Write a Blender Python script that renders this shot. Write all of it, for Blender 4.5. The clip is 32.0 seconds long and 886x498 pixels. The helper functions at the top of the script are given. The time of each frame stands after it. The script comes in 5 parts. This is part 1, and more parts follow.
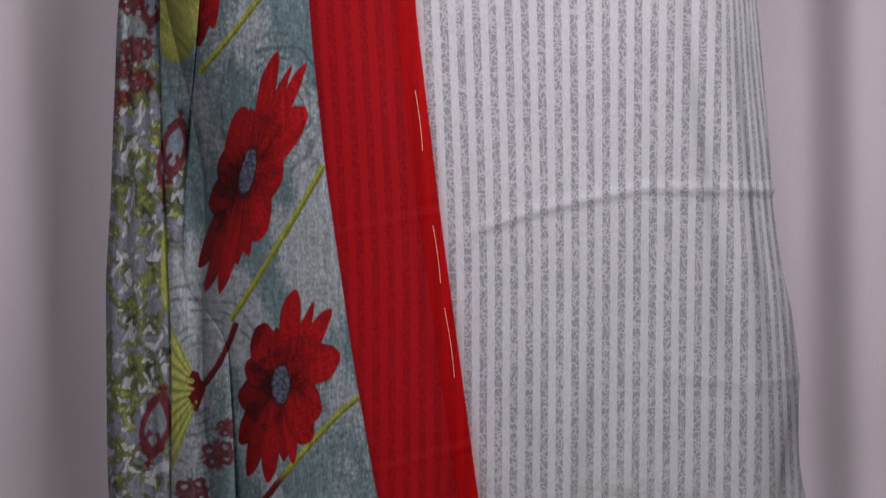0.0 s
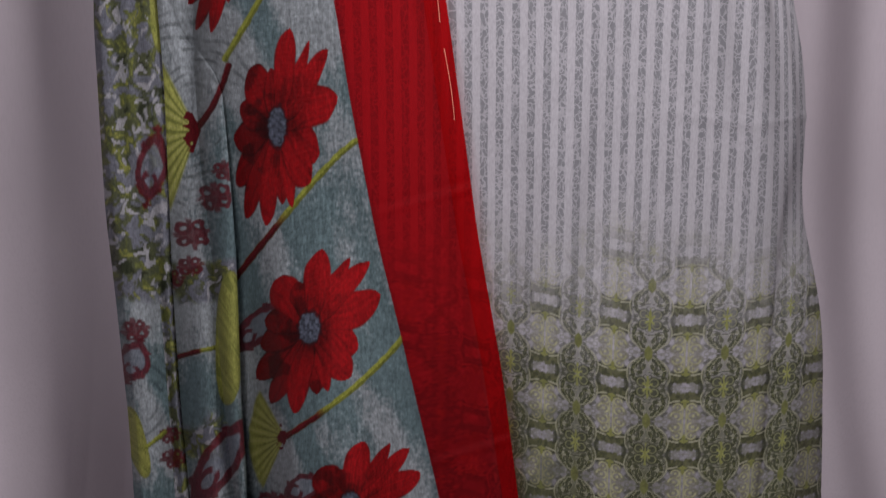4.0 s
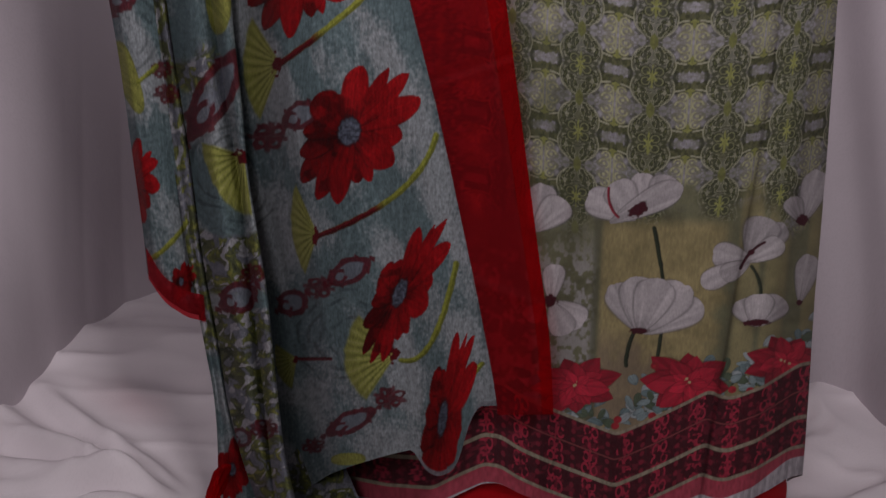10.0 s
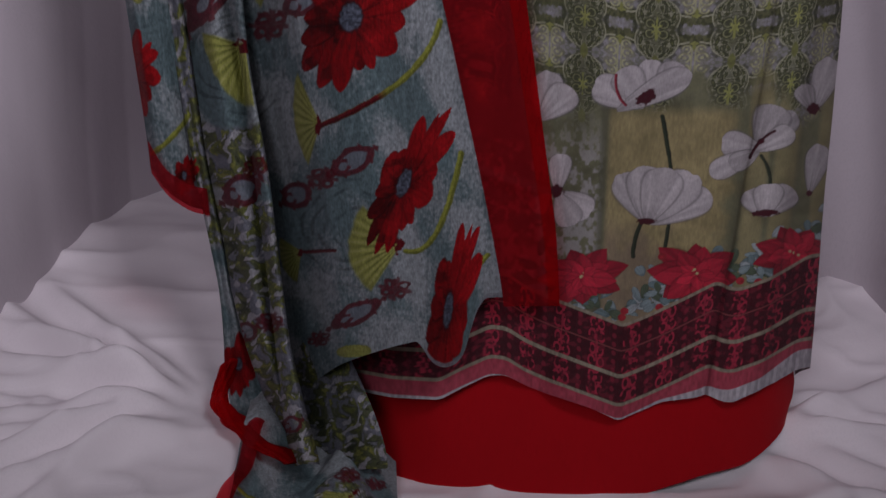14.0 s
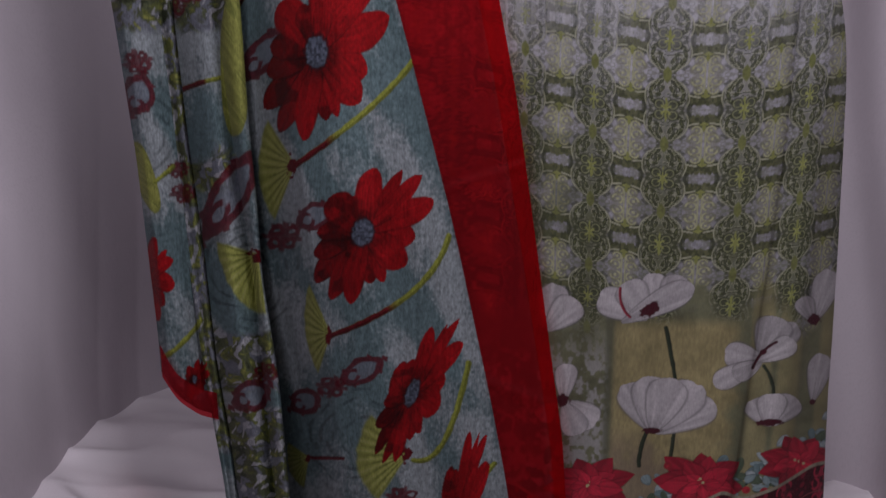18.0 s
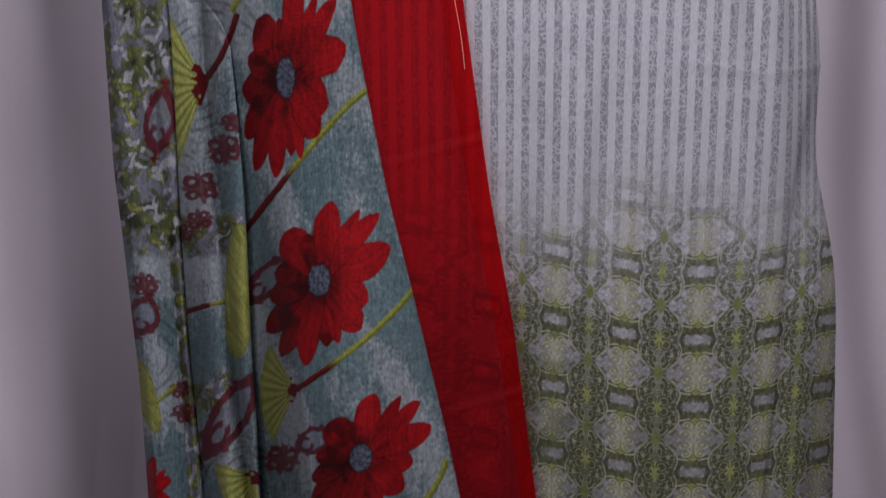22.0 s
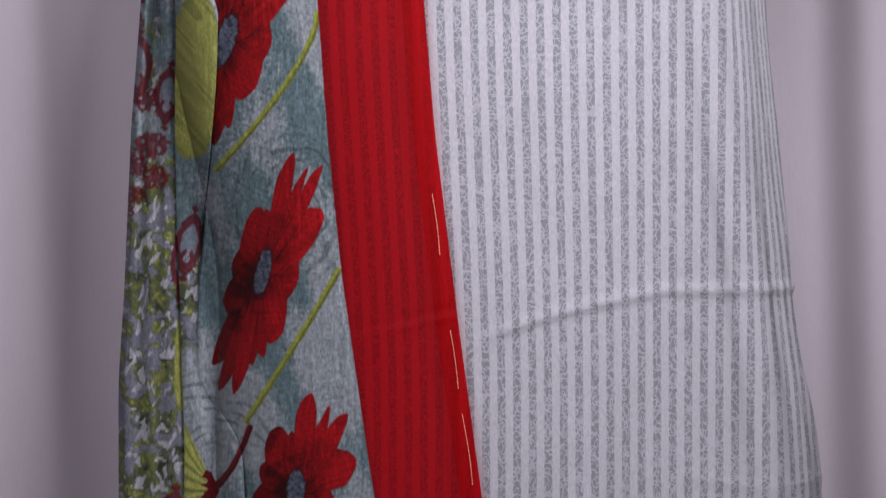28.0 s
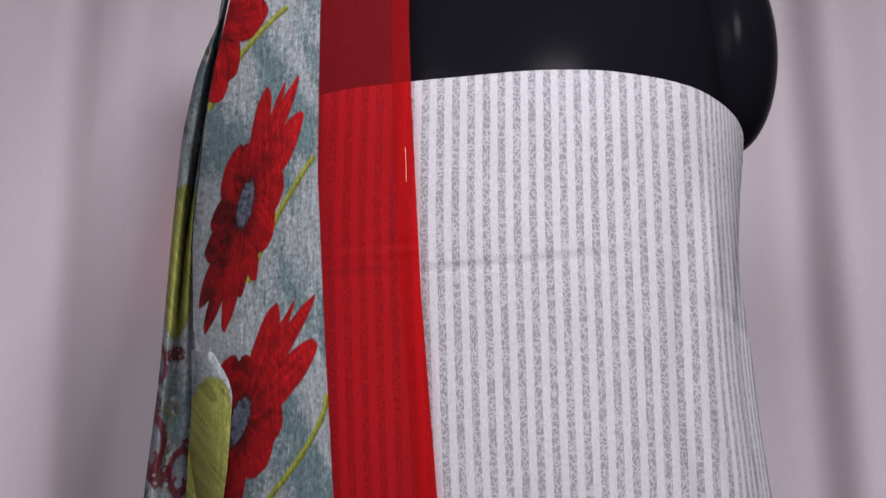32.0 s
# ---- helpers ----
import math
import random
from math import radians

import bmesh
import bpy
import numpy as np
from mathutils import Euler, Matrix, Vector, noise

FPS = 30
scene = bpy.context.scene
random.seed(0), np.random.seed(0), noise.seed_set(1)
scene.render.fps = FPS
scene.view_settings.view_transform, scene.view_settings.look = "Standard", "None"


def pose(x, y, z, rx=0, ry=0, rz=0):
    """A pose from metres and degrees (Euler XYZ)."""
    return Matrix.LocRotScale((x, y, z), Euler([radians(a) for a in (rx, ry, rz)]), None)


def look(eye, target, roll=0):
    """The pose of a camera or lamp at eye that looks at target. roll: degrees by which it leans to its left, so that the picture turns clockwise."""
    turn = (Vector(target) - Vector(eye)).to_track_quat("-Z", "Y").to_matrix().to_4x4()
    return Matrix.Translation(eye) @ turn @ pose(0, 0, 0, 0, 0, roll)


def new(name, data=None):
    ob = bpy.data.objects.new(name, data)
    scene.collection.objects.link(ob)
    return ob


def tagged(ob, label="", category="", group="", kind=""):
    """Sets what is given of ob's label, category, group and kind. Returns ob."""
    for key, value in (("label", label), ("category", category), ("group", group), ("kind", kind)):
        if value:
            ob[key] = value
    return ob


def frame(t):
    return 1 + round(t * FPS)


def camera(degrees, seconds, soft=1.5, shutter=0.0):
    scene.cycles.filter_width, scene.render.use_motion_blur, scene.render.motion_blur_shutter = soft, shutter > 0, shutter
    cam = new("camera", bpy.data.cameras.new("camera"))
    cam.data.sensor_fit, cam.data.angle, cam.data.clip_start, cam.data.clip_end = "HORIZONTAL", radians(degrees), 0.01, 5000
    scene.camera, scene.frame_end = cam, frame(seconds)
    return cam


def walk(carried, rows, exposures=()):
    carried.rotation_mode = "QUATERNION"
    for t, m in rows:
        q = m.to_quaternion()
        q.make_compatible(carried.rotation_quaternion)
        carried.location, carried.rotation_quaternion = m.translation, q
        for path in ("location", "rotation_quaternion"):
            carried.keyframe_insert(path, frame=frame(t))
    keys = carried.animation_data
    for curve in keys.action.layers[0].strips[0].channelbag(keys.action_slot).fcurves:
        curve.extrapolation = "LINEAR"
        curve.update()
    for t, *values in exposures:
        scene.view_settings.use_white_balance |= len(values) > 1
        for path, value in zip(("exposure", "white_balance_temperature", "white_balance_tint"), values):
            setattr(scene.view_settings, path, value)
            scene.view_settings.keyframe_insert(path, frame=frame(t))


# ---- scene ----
LENS = 35.76
cam = camera(LENS, 32.0)
# seconds, eye x y z, yaw, pitch, roll
PATH = [
    (0.0, 0.0002, -0.0004, 0.6560, -0.00, 1.36, -0.68),
    (0.5, 0.0005, 0.0010, 0.6569, 0.04, -0.06, -0.58),
    (1.0, 0.0003, 0.0039, 0.6566, -0.05, -1.87, -0.54),
    (1.5, -0.0008, 0.0070, 0.6584, -0.05, -3.42, -0.42),
    (2.0, -0.0007, 0.0087, 0.6602, -0.03, -4.85, -0.49),
    (2.5, -0.0008, 0.0107, 0.6619, -0.00, -6.21, -0.61),
    (3.0, -0.0014, 0.0140, 0.6639, -0.08, -7.70, -0.62),
    (3.5, -0.0011, 0.0177, 0.6666, -0.09, -9.09, -0.56),
    (5.5, 0.0005, 0.0209, 0.6528, -0.11, -12.92, -0.20),
    (6.0, -0.0005, 0.0251, 0.6527, -0.18, -14.56, -0.16),
    (6.5, -0.0015, 0.0269, 0.6499, -0.24, -15.51, -0.16),
    (7.0, -0.0012, 0.0288, 0.6473, -0.23, -16.56, -0.10),
    (7.5, -0.0025, 0.0315, 0.6464, -0.38, -17.60, -0.09),
    (8.0, -0.0037, 0.0337, 0.6436, -0.46, -19.00, -0.05),
    (8.5, -0.0035, 0.0359, 0.6402, -0.47, -19.87, -0.03),
    (9.0, -0.0033, 0.0379, 0.6367, -0.48, -21.55, 0.07),
    (9.5, -0.0034, 0.0378, 0.6343, -0.47, -22.40, 0.11),
    (10.0, -0.0023, 0.0392, 0.6309, -0.40, -23.84, 0.24),
    (10.5, -0.0026, 0.0412, 0.6280, -0.40, -25.41, 0.33),
    (11.0, -0.0010, 0.0417, 0.6229, -0.28, -26.31, 0.38),
    (11.5, -0.0002, 0.0426, 0.6199, -0.23, -27.13, 0.40),
    (12.0, -0.0001, 0.0438, 0.6205, -0.23, -27.32, 0.44),
    (12.5, 0.0016, 0.0443, 0.6173, -0.06, -28.08, 0.69),
    (13.0, 0.0010, 0.0446, 0.6173, -0.06, -27.99, 0.69),
    (13.5, 0.0009, 0.0440, 0.6164, -0.14, -27.88, 0.64),
    (15.5, 0.0003, 0.0429, 0.6224, -0.04, -25.81, 0.64),
    (16.0, 0.0001, 0.0410, 0.6244, -0.02, -24.65, 0.58),
    (16.5, -0.0004, 0.0409, 0.6275, -0.02, -23.66, 0.55),
    (17.0, -0.0008, 0.0397, 0.6337, 0.13, -22.10, 0.51),
    (17.5, -0.0008, 0.0377, 0.6352, 0.15, -21.08, 0.43),
    (18.0, -0.0020, 0.0362, 0.6383, 0.13, -20.06, 0.37),
    (18.5, -0.0016, 0.0344, 0.6394, 0.15, -18.88, 0.24),
    (19.0, -0.0018, 0.0320, 0.6440, 0.19, -17.39, 0.19),
    (19.5, -0.0018, 0.0317, 0.6467, 0.18, -16.80, 0.21),
    (20.0, -0.0021, 0.0302, 0.6496, 0.19, -15.61, 0.07),
    (20.5, -0.0015, 0.0277, 0.6516, 0.21, -14.53, 0.00),
    (21.0, -0.0013, 0.0264, 0.6535, 0.20, -13.37, -0.08),
    (21.5, -0.0011, 0.0246, 0.6550, 0.25, -12.37, -0.16),
    (22.0, -0.0014, 0.0235, 0.6557, 0.26, -11.54, -0.22),
    (22.5, -0.0016, 0.0217, 0.6592, 0.30, -10.43, -0.31),
    (23.0, -0.0029, 0.0208, 0.6606, 0.23, -9.53, -0.44),
    (23.5, -0.0035, 0.0194, 0.6647, 0.23, -8.54, -0.46),
    (24.0, -0.0049, 0.0159, 0.6658, 0.18, -7.58, -0.33),
    (24.5, -0.0059, 0.0137, 0.6650, 0.23, -6.20, -0.23),
    (26.5, -0.0063, 0.0163, 0.6864, 0.41, -1.54, -0.59),
    (27.0, -0.0073, 0.0155, 0.6859, 0.38, -0.35, -0.59),
    (27.5, -0.0063, 0.0113, 0.6880, 0.38, 1.88, -0.60),
    (28.0, -0.0056, 0.0070, 0.6878, 0.35, 3.50, -0.60),
    (28.5, -0.0052, 0.0023, 0.6896, 0.41, 5.25, -0.61),
    (29.0, -0.0047, -0.0010, 0.6895, 0.43, 6.63, -0.61),
    (29.5, -0.0049, -0.0050, 0.6898, 0.49, 8.09, -0.61),
    (30.0, -0.0049, -0.0103, 0.6912, 0.46, 10.15, -0.61),
    (30.5, -0.0042, -0.0169, 0.6932, 0.49, 12.64, -0.61),
    (31.0, -0.0043, -0.0219, 0.6946, 0.48, 14.54, -0.62),
    (31.5, -0.0037, -0.0268, 0.6968, 0.61, 16.49, -0.61),
    (32.0, -0.0034, -0.0321, 0.6987, 0.63, 18.12, -0.62),
]
EXPOSURES = [(0.0, 0.0, 6500, 10), (4.0, -0.05, 6550, 10), (8.0, -0.24, 6850, 12), (10.0, -0.32, 6700, 13), (13.0, -0.30, 6250, 15), (15.5, -0.30, 6250, 15), (19.0, -0.25, 6250, 13), (24.0, -0.03, 6150, 12), (28.0, 0.0, 6180, 12), (32.0, 0.0, 6450, 10)]
walk(cam, [(t, pose(x, y, z, 90 + pitch, roll, yaw)) for t, x, y, z, yaw, pitch, roll in PATH], EXPOSURES)

# ---- world and studio lamps ----
world = bpy.data.worlds.new("world")
scene.world = world
world.use_nodes = True
world.node_tree.nodes["Background"].inputs[0].default_value = (0.9, 0.93, 1.0, 1)
world.node_tree.nodes["Background"].inputs[1].default_value = 0.05


def softbox(name, eye, target, size, watts, colour, spread):
    data = bpy.data.lights.new(name, "AREA")
    data.spread = math.radians(spread)
    data.shape, data.size, data.size_y = "RECTANGLE", size[0], size[1]
    data.energy, data.color = watts, colour
    ob = new(name, data)
    ob.matrix_world = look(eye, target)
    return ob


softbox("key_softbox", (0.52, -0.50, 1.80), (0.0, 1.0, 1.03), (0.35, 0.35), 5.15, (1.0, 0.945, 1.0), 66)
softbox("fill_softbox", (-0.52, -1.00, 1.70), (0.04, 1.0, 1.05), (0.9, 0.8), 4.75, (1.0, 0.94, 1.01), 70)

# ---- small tools ----
EYE0, PLANE = (0.0, 0.03, 0.656), 0.832
rng = np.random.default_rng(7)
TABLE = rng.random((256, 256))


def smooth(a, b, x):
    t = np.clip((x - a) / (b - a), 0, 1)
    return t * t * (3 - 2 * t)


def noise(x, y, seed=0):
    """Smooth value noise, 0 to 1, one cell a unit."""
    x = x + seed * 17.31
    y = y + seed * 9.73
    i, j = np.floor(x).astype(int), np.floor(y).astype(int)
    f, g = x - i, y - j
    f, g = f * f * (3 - 2 * f), g * g * (3 - 2 * g)
    v = lambda a, b: TABLE[(i + a) % 256, (j + b) % 256]
    return (v(0, 0) * (1 - f) + v(1, 0) * f) * (1 - g) + (v(0, 1) * (1 - f) + v(1, 1) * f) * g


def fractal(x, y, seed=0, octaves=4):
    s, a, total = 0.0, 1.0, 0.0
    for k in range(octaves):
        s = s + a * noise(x * 2 ** k, y * 2 ** k, seed + k)
        total += a
        a *= 0.5
    return s / total


def along(z, knots, soft=0.02):
    """A soft line through knots (height, value)."""
    k = sorted(knots)
    h, v = [p[0] for p in k], [p[1] for p in k]
    return sum(np.interp(z + d * soft, h, v) for d in (-1, -0.5, 0, 0.5, 1)) / 5


def outward(X, Z, y):
    """A point of the cloth plane at PLANE, carried on to the depth y."""
    k = (y - EYE0[1]) / (PLANE - EYE0[1])
    return X * k, y, EYE0[2] + (Z - EYE0[2]) * k


def inward(x, y, z):
    k = (PLANE - EYE0[1]) / (y - EYE0[1])
    return x * k, EYE0[2] + (z - EYE0[2]) * k


def link(name, mesh, mat, parent=None, label=""):
    mesh.materials.append(mat)
    ob = new(name, mesh)
    if parent is not None:
        ob.parent = parent
    if label:
        ob["label"] = label
    return ob


def sheet(name, x, y, z, mat, parent=None, label="", colour=None, uv=None, keep=None, smooth_shade=True):
    """A grid of cloth from three arrays (rows, columns), with a print colour (r, g, b, cover) for each point."""
    n, m = x.shape
    co = np.stack([x, y, z], -1).reshape(-1, 3).astype(np.float32)
    i = (np.arange(n - 1)[:, None] * m + np.arange(m - 1)[None, :])
    q = np.stack([i, i + 1, i + m + 1, i + m], -1)
    if keep is not None:
        q = q[keep]
    q = q.reshape(-1, 4)
    me = bpy.data.meshes.new(name)
    me.vertices.add(len(co))
    me.vertices.foreach_set("co", co.ravel())
    me.loops.add(q.size)
    me.loops.foreach_set("vertex_index", q.ravel().astype(np.int32))
    me.polygons.add(len(q))
    me.polygons.foreach_set("loop_start", np.arange(0, q.size, 4, dtype=np.int32))
    me.polygons.foreach_set("loop_total", np.full(len(q), 4, dtype=np.int32))
    me.update(calc_edges=True)
    if smooth_shade:
        me.polygons.foreach_set("use_smooth", np.ones(len(q), dtype=bool))
    if colour is not None:
        at = me.color_attributes.new("print", "FLOAT_COLOR", "POINT")
        at.data.foreach_set("color", colour.reshape(-1, 4).astype(np.float32).ravel())
    if uv is not None:
        la = me.uv_layers.new(name="cloth")
        flat = np.stack(uv, -1).reshape(-1, 2)[q.ravel()]
        la.data.foreach_set("uv", flat.astype(np.float32).ravel())
    return link(name, me, mat, parent, label)


def empty(name, at=(0, 0, 0)):
    ob = new(name)
    ob.location = at
    return ob


# ---- materials ----
def material(name, rough=0.8, metal=0.0):
    m = bpy.data.materials.new(name)
    m.use_nodes = True
    b = m.node_tree.nodes["Principled BSDF"]
    b.inputs["Roughness"].default_value = rough
    b.inputs["Metallic"].default_value = metal
    return m, m.node_tree.nodes, m.node_tree.links, b


def weave(m, nodes, links, b, scale, strength, coord):
    """Thread relief: two crossed fine waves and a little noise."""
    w1, w2, mix, bump = nodes.new("ShaderNodeTexWave"), nodes.new("ShaderNodeTexWave"), nodes.new("ShaderNodeMath"), nodes.new("ShaderNodeBump")
    w1.bands_direction, w2.bands_direction = "X", "Z" if coord == "Object" else "Y"
    c = nodes.new("ShaderNodeTexCoord")
    for w in (w1, w2):
        w.inputs["Scale"].default_value = scale
        w.inputs["Distortion"].default_value = 3.0
        w.inputs["Detail Scale"].default_value = 2.0
        links.new(c.outputs[coord], w.inputs["Vector"])
    mix.operation = "MULTIPLY"
    links.new(w1.outputs["Fac"], mix.inputs[0])
    links.new(w2.outputs["Fac"], mix.inputs[1])
    bump.inputs["Strength"].default_value = strength
    bump.inputs["Distance"].default_value = 0.0006
    links.new(mix.outputs[0], bump.inputs["Height"])
    links.new(bump.outputs[0], b.inputs["Normal"])
    return c


def mixed(nodes, links, a, b, fac):
    """Colour a to colour b by fac; each is a socket or a value."""
    m = nodes.new("ShaderNodeMix")
    m.data_type = "RGBA"
    for value, socket in ((fac, m.inputs[0]), (a, m.inputs[6]), (b, m.inputs[7])):
        if isinstance(value, bpy.types.NodeSocket):
            links.new(value, socket)
        else:
            socket.default_value = value if isinstance(value, float) else (*value, 1)
    return m.outputs[2]


def ramp(nodes, links, fac, lo, hi):
    r = nodes.new("ShaderNodeMapRange")
    r.inputs[1].default_value, r.inputs[2].default_value = lo, hi
    links.new(fac, r.inputs[0])
    return r.outputs[0]


def noise_node(nodes, links, vector, scale, detail=3.0, stretch=None):
    n = nodes.new("ShaderNodeTexNoise")
    n.inputs["Scale"].default_value, n.inputs["Detail"].default_value = scale, detail
    if stretch:
        mp = nodes.new("ShaderNodeMapping")
        mp.inputs["Scale"].default_value = stretch
        links.new(vector, mp.inputs["Vector"])
        vector = mp.outputs[0]
    links.new(vector, n.inputs["Vector"])
    return n.outputs["Fac"]


def sheen(b, weight=0.25):
    b.inputs["Sheen Weight"].default_value = 0.0
    b.inputs["Specular IOR Level"].default_value = weight


def printed_cloth():
    """Dupatta cloth: print colours from the mesh, with thread grain."""
    m, nodes, links, b = material("printed_crepe", 0.75)
    at = nodes.new("ShaderNodeAttribute")
    at.attribute_name = "print"
    c = weave(m, nodes, links, b, 420, 0.55, "Object")
    fine = noise_node(nodes, links, c.outputs["Object"], 900, 2, (1.0, 1.0, 0.35))
    links.new(mixed(nodes, links, at.outputs["Color"], (0.0, 0.0, 0.0), ramp(nodes, links, fine, 1.25, -0.35)), b.inputs["Base Color"])
    sheen(b, 0.15)
    return m


def striped_cloth():
    """Kurta cloth: white and grey floral stripes, with the placement print over them."""
    m, nodes, links, b = material("striped_cotton", 0.8)
    at, uv = nodes.new("ShaderNodeAttribute"), nodes.new("ShaderNodeUVMap")
    at.attribute_name, uv.uv_map = "print", "cloth"
    sep, div, fr = nodes.new("ShaderNodeSeparateXYZ"), nodes.new("ShaderNodeMath"), nodes.new("ShaderNodeMath")
    links.new(uv.outputs[0], sep.inputs[0])
    wob = noise_node(nodes, links, uv.outputs[0], 260, 2)
    add = nodes.new("ShaderNodeMath")
    add.operation = "MULTIPLY_ADD"
    links.new(wob, add.inputs[0])
    add.inputs[1].default_value = 0.0012
    links.new(sep.outputs[0], add.inputs[2])
    div.operation, fr.operation = "DIVIDE", "PINGPONG"
    links.new(add.outputs[0], div.inputs[0])
    div.inputs[1].default_value = 0.0101
    links.new(div.outputs[0], fr.inputs[0])
    fr.inputs[1].default_value = 0.5
    bar = ramp(nodes, links, fr.outputs[0], 0.23, 0.27)
    # curled white sprigs inside the grey bars
    lines = []
    for scale, stretch in ((250, (1.0, 0.75, 1.0)), (330, (1.0, 0.6, 1.0))):
        off, size = nodes.new("ShaderNodeMath"), nodes.new("ShaderNodeMath")
        off.operation, size.operation = "SUBTRACT", "ABSOLUTE"
        off.inputs[1].default_value = 0.5
        links.new(noise_node(nodes, links, uv.outputs[0], scale, 0.6, stretch), off.inputs[0])
        links.new(off.outputs[0], size.inputs[0])
        lines.append(ramp(nodes, links, size.outputs[0], 0.052, 0.022))
    both = nodes.new("ShaderNodeMath")
    both.operation = "MAXIMUM"
    links.new(lines[0], both.inputs[0])
    links.new(lines[1], both.inputs[1])
    sprig = both.outputs[0]
    patch = ramp(nodes, links, noise_node(nodes, links, uv.outputs[0], 60, 2), 0.15, 0.45)
    mul = nodes.new("ShaderNodeMath")
    mul.operation = "MULTIPLY"
    thin = nodes.new("ShaderNodeMath")
    thin.operation = "MULTIPLY"
    thin.inputs[1].default_value = 0.7
    links.new(sprig, thin.inputs[0])
    links.new(thin.outputs[0], mul.inputs[0])
    links.new(patch, mul.inputs[1])
    white, grey = (0.485, 0.473, 0.500), (0.235, 0.238, 0.255)
    dark = mixed(nodes, links, grey, white, mul.outputs[0])
    base = mixed(nodes, links, white, dark, bar)
    final = mixed(nodes, links, base, at.outputs["Color"], at.outputs["Alpha"])
    c = nodes.new("ShaderNodeTexCoord")
    fine = noise_node(nodes, links, c.outputs["Object"], 1100, 2, (1.0, 1.0, 0.3))
    links.new(mixed(nodes, links, final, (0.05, 0.05, 0.05), ramp(nodes, links, fine, 0.9, -1.2)), b.inputs["Base Color"])
    weave(m, nodes, links, b, 560, 0.3, "Object")
    sheen(b, 0.15)
    return m


def plain_cloth(name, colour, rough=0.8, fleck=0.85, scale=620, strength=0.25):
    m, nodes, links, b = material(name, rough)
    c = weave(m, nodes, links, b, scale, strength, "Object")
    slow = noise_node(nodes, links, c.outputs["Object"], 14, 4, (1.0, 1.0, 0.4))
    fine = noise_node(nodes, links, c.outputs["Object"], 600, 2, (1.0, 1.0, 0.15))
    dark = tuple(v * fleck for v in colour)
    a = mixed(nodes, links, dark, colour, ramp(nodes, links, slow, 0.3, 0.65))
    links.new(mixed(nodes, links, a, dark, ramp(nodes, links, fine, 0.45, 0.75)), b.inputs["Base Color"])
    sheen(b, 0.1)
    return m


PRINT = printed_cloth()
STRIPE = striped_cloth()
RED = plain_cloth("red_border_cloth", (0.33, 0.012, 0.019), 0.6, 0.80)
def sheer(m, cover, tint):
    """Lets part of the light through the cloth, dyed by its threads."""
    nodes, links = m.node_tree.nodes, m.node_tree.links
    out, b, tr, mix = nodes["Material Output"], nodes["Principled BSDF"], nodes.new("ShaderNodeBsdfTransparent"), nodes.new("ShaderNodeMixShader")
    tr.inputs[0].default_value = (*tint, 1)
    mix.inputs[0].default_value = cover
    links.new(tr.outputs[0], mix.inputs[1])
    links.new(b.outputs[0], mix.inputs[2])
    links.new(mix.outputs[0], out.inputs[0])


sheer(RED, 0.33, (0.95, 0.095, 0.12))
RED_DEEP = plain_cloth("red_selvedge_cloth", (0.30, 0.0008, 0.003), 0.6, 0.85)
sheer(RED_DEEP, 0.52, (0.95, 0.010, 0.015))
GILT = plain_cloth("gilt_thread", (0.75, 0.30, 0.20), 0.45)
RED_PLAIN = plain_cloth("red_lining_cloth", (0.38, 0.003, 0.007), 0.75, 0.9)
CURTAIN = plain_cloth("grey_curtain_cloth", (0.50, 0.452, 0.483), 0.85, 0.93, 700, 0.1)
WHITE = plain_cloth("white_sheet_cloth", (0.84, 0.785, 0.81), 0.85, 0.95, 500, 0.15)
WALL = plain_cloth("wall_paint", (0.6, 0.58, 0.56), 0.9, 0.95, 40, 0.1)
BLACK, nodes, links, b = material("black_gloss_plastic", 0.22)
b.inputs["Base Color"].default_value = (0.005, 0.005, 0.007, 1)
b.inputs["Specular IOR Level"].default_value = 0.03
b.inputs["IOR"].default_value = 1.25
ORANGE = plain_cloth("orange_lit_edge", (0.7, 0.06, 0.01), 0.5)

# ---- the room ----
def box(name, lo, hi, mat):
    bm = bmesh.new()
    bmesh.ops.create_cube(bm, size=1)
    for v in bm.verts:
        v.co = [lo[k] + (v.co[k] + 0.5) * (hi[k] - lo[k]) for k in range(3)]
    me = bpy.data.meshes.new(name)
    bm.to_mesh(me)
    bm.free()
    return tagged(link(name, me, mat), kind="structure")


tagged(box("floor", (-2.5, -2.5, -0.1), (2.5, 2.5, -0.012), WALL), "plain pale floor of the studio room", "floor")
tagged(box("ceiling", (-2.5, -2.5, 2.6), (2.5, 2.5, 2.7), WALL), "plain pale ceiling of the studio room", "ceiling")
for name, lo, hi in (("wall_north", (-2.5, 2.5, -0.1), (2.5, 2.6, 2.7)), ("wall_south", (-2.5, -2.6, -0.1), (2.5, -2.5, 2.7)),
                     ("wall_west", (-2.6, -2.6, -0.1), (-2.5, 2.6, 2.7)), ("wall_east", (2.5, -2.6, -0.1), (2.6, 2.6, 2.7))):
    tagged(box(name, lo, hi, WALL), "plain pale wall of the studio room", "wall")

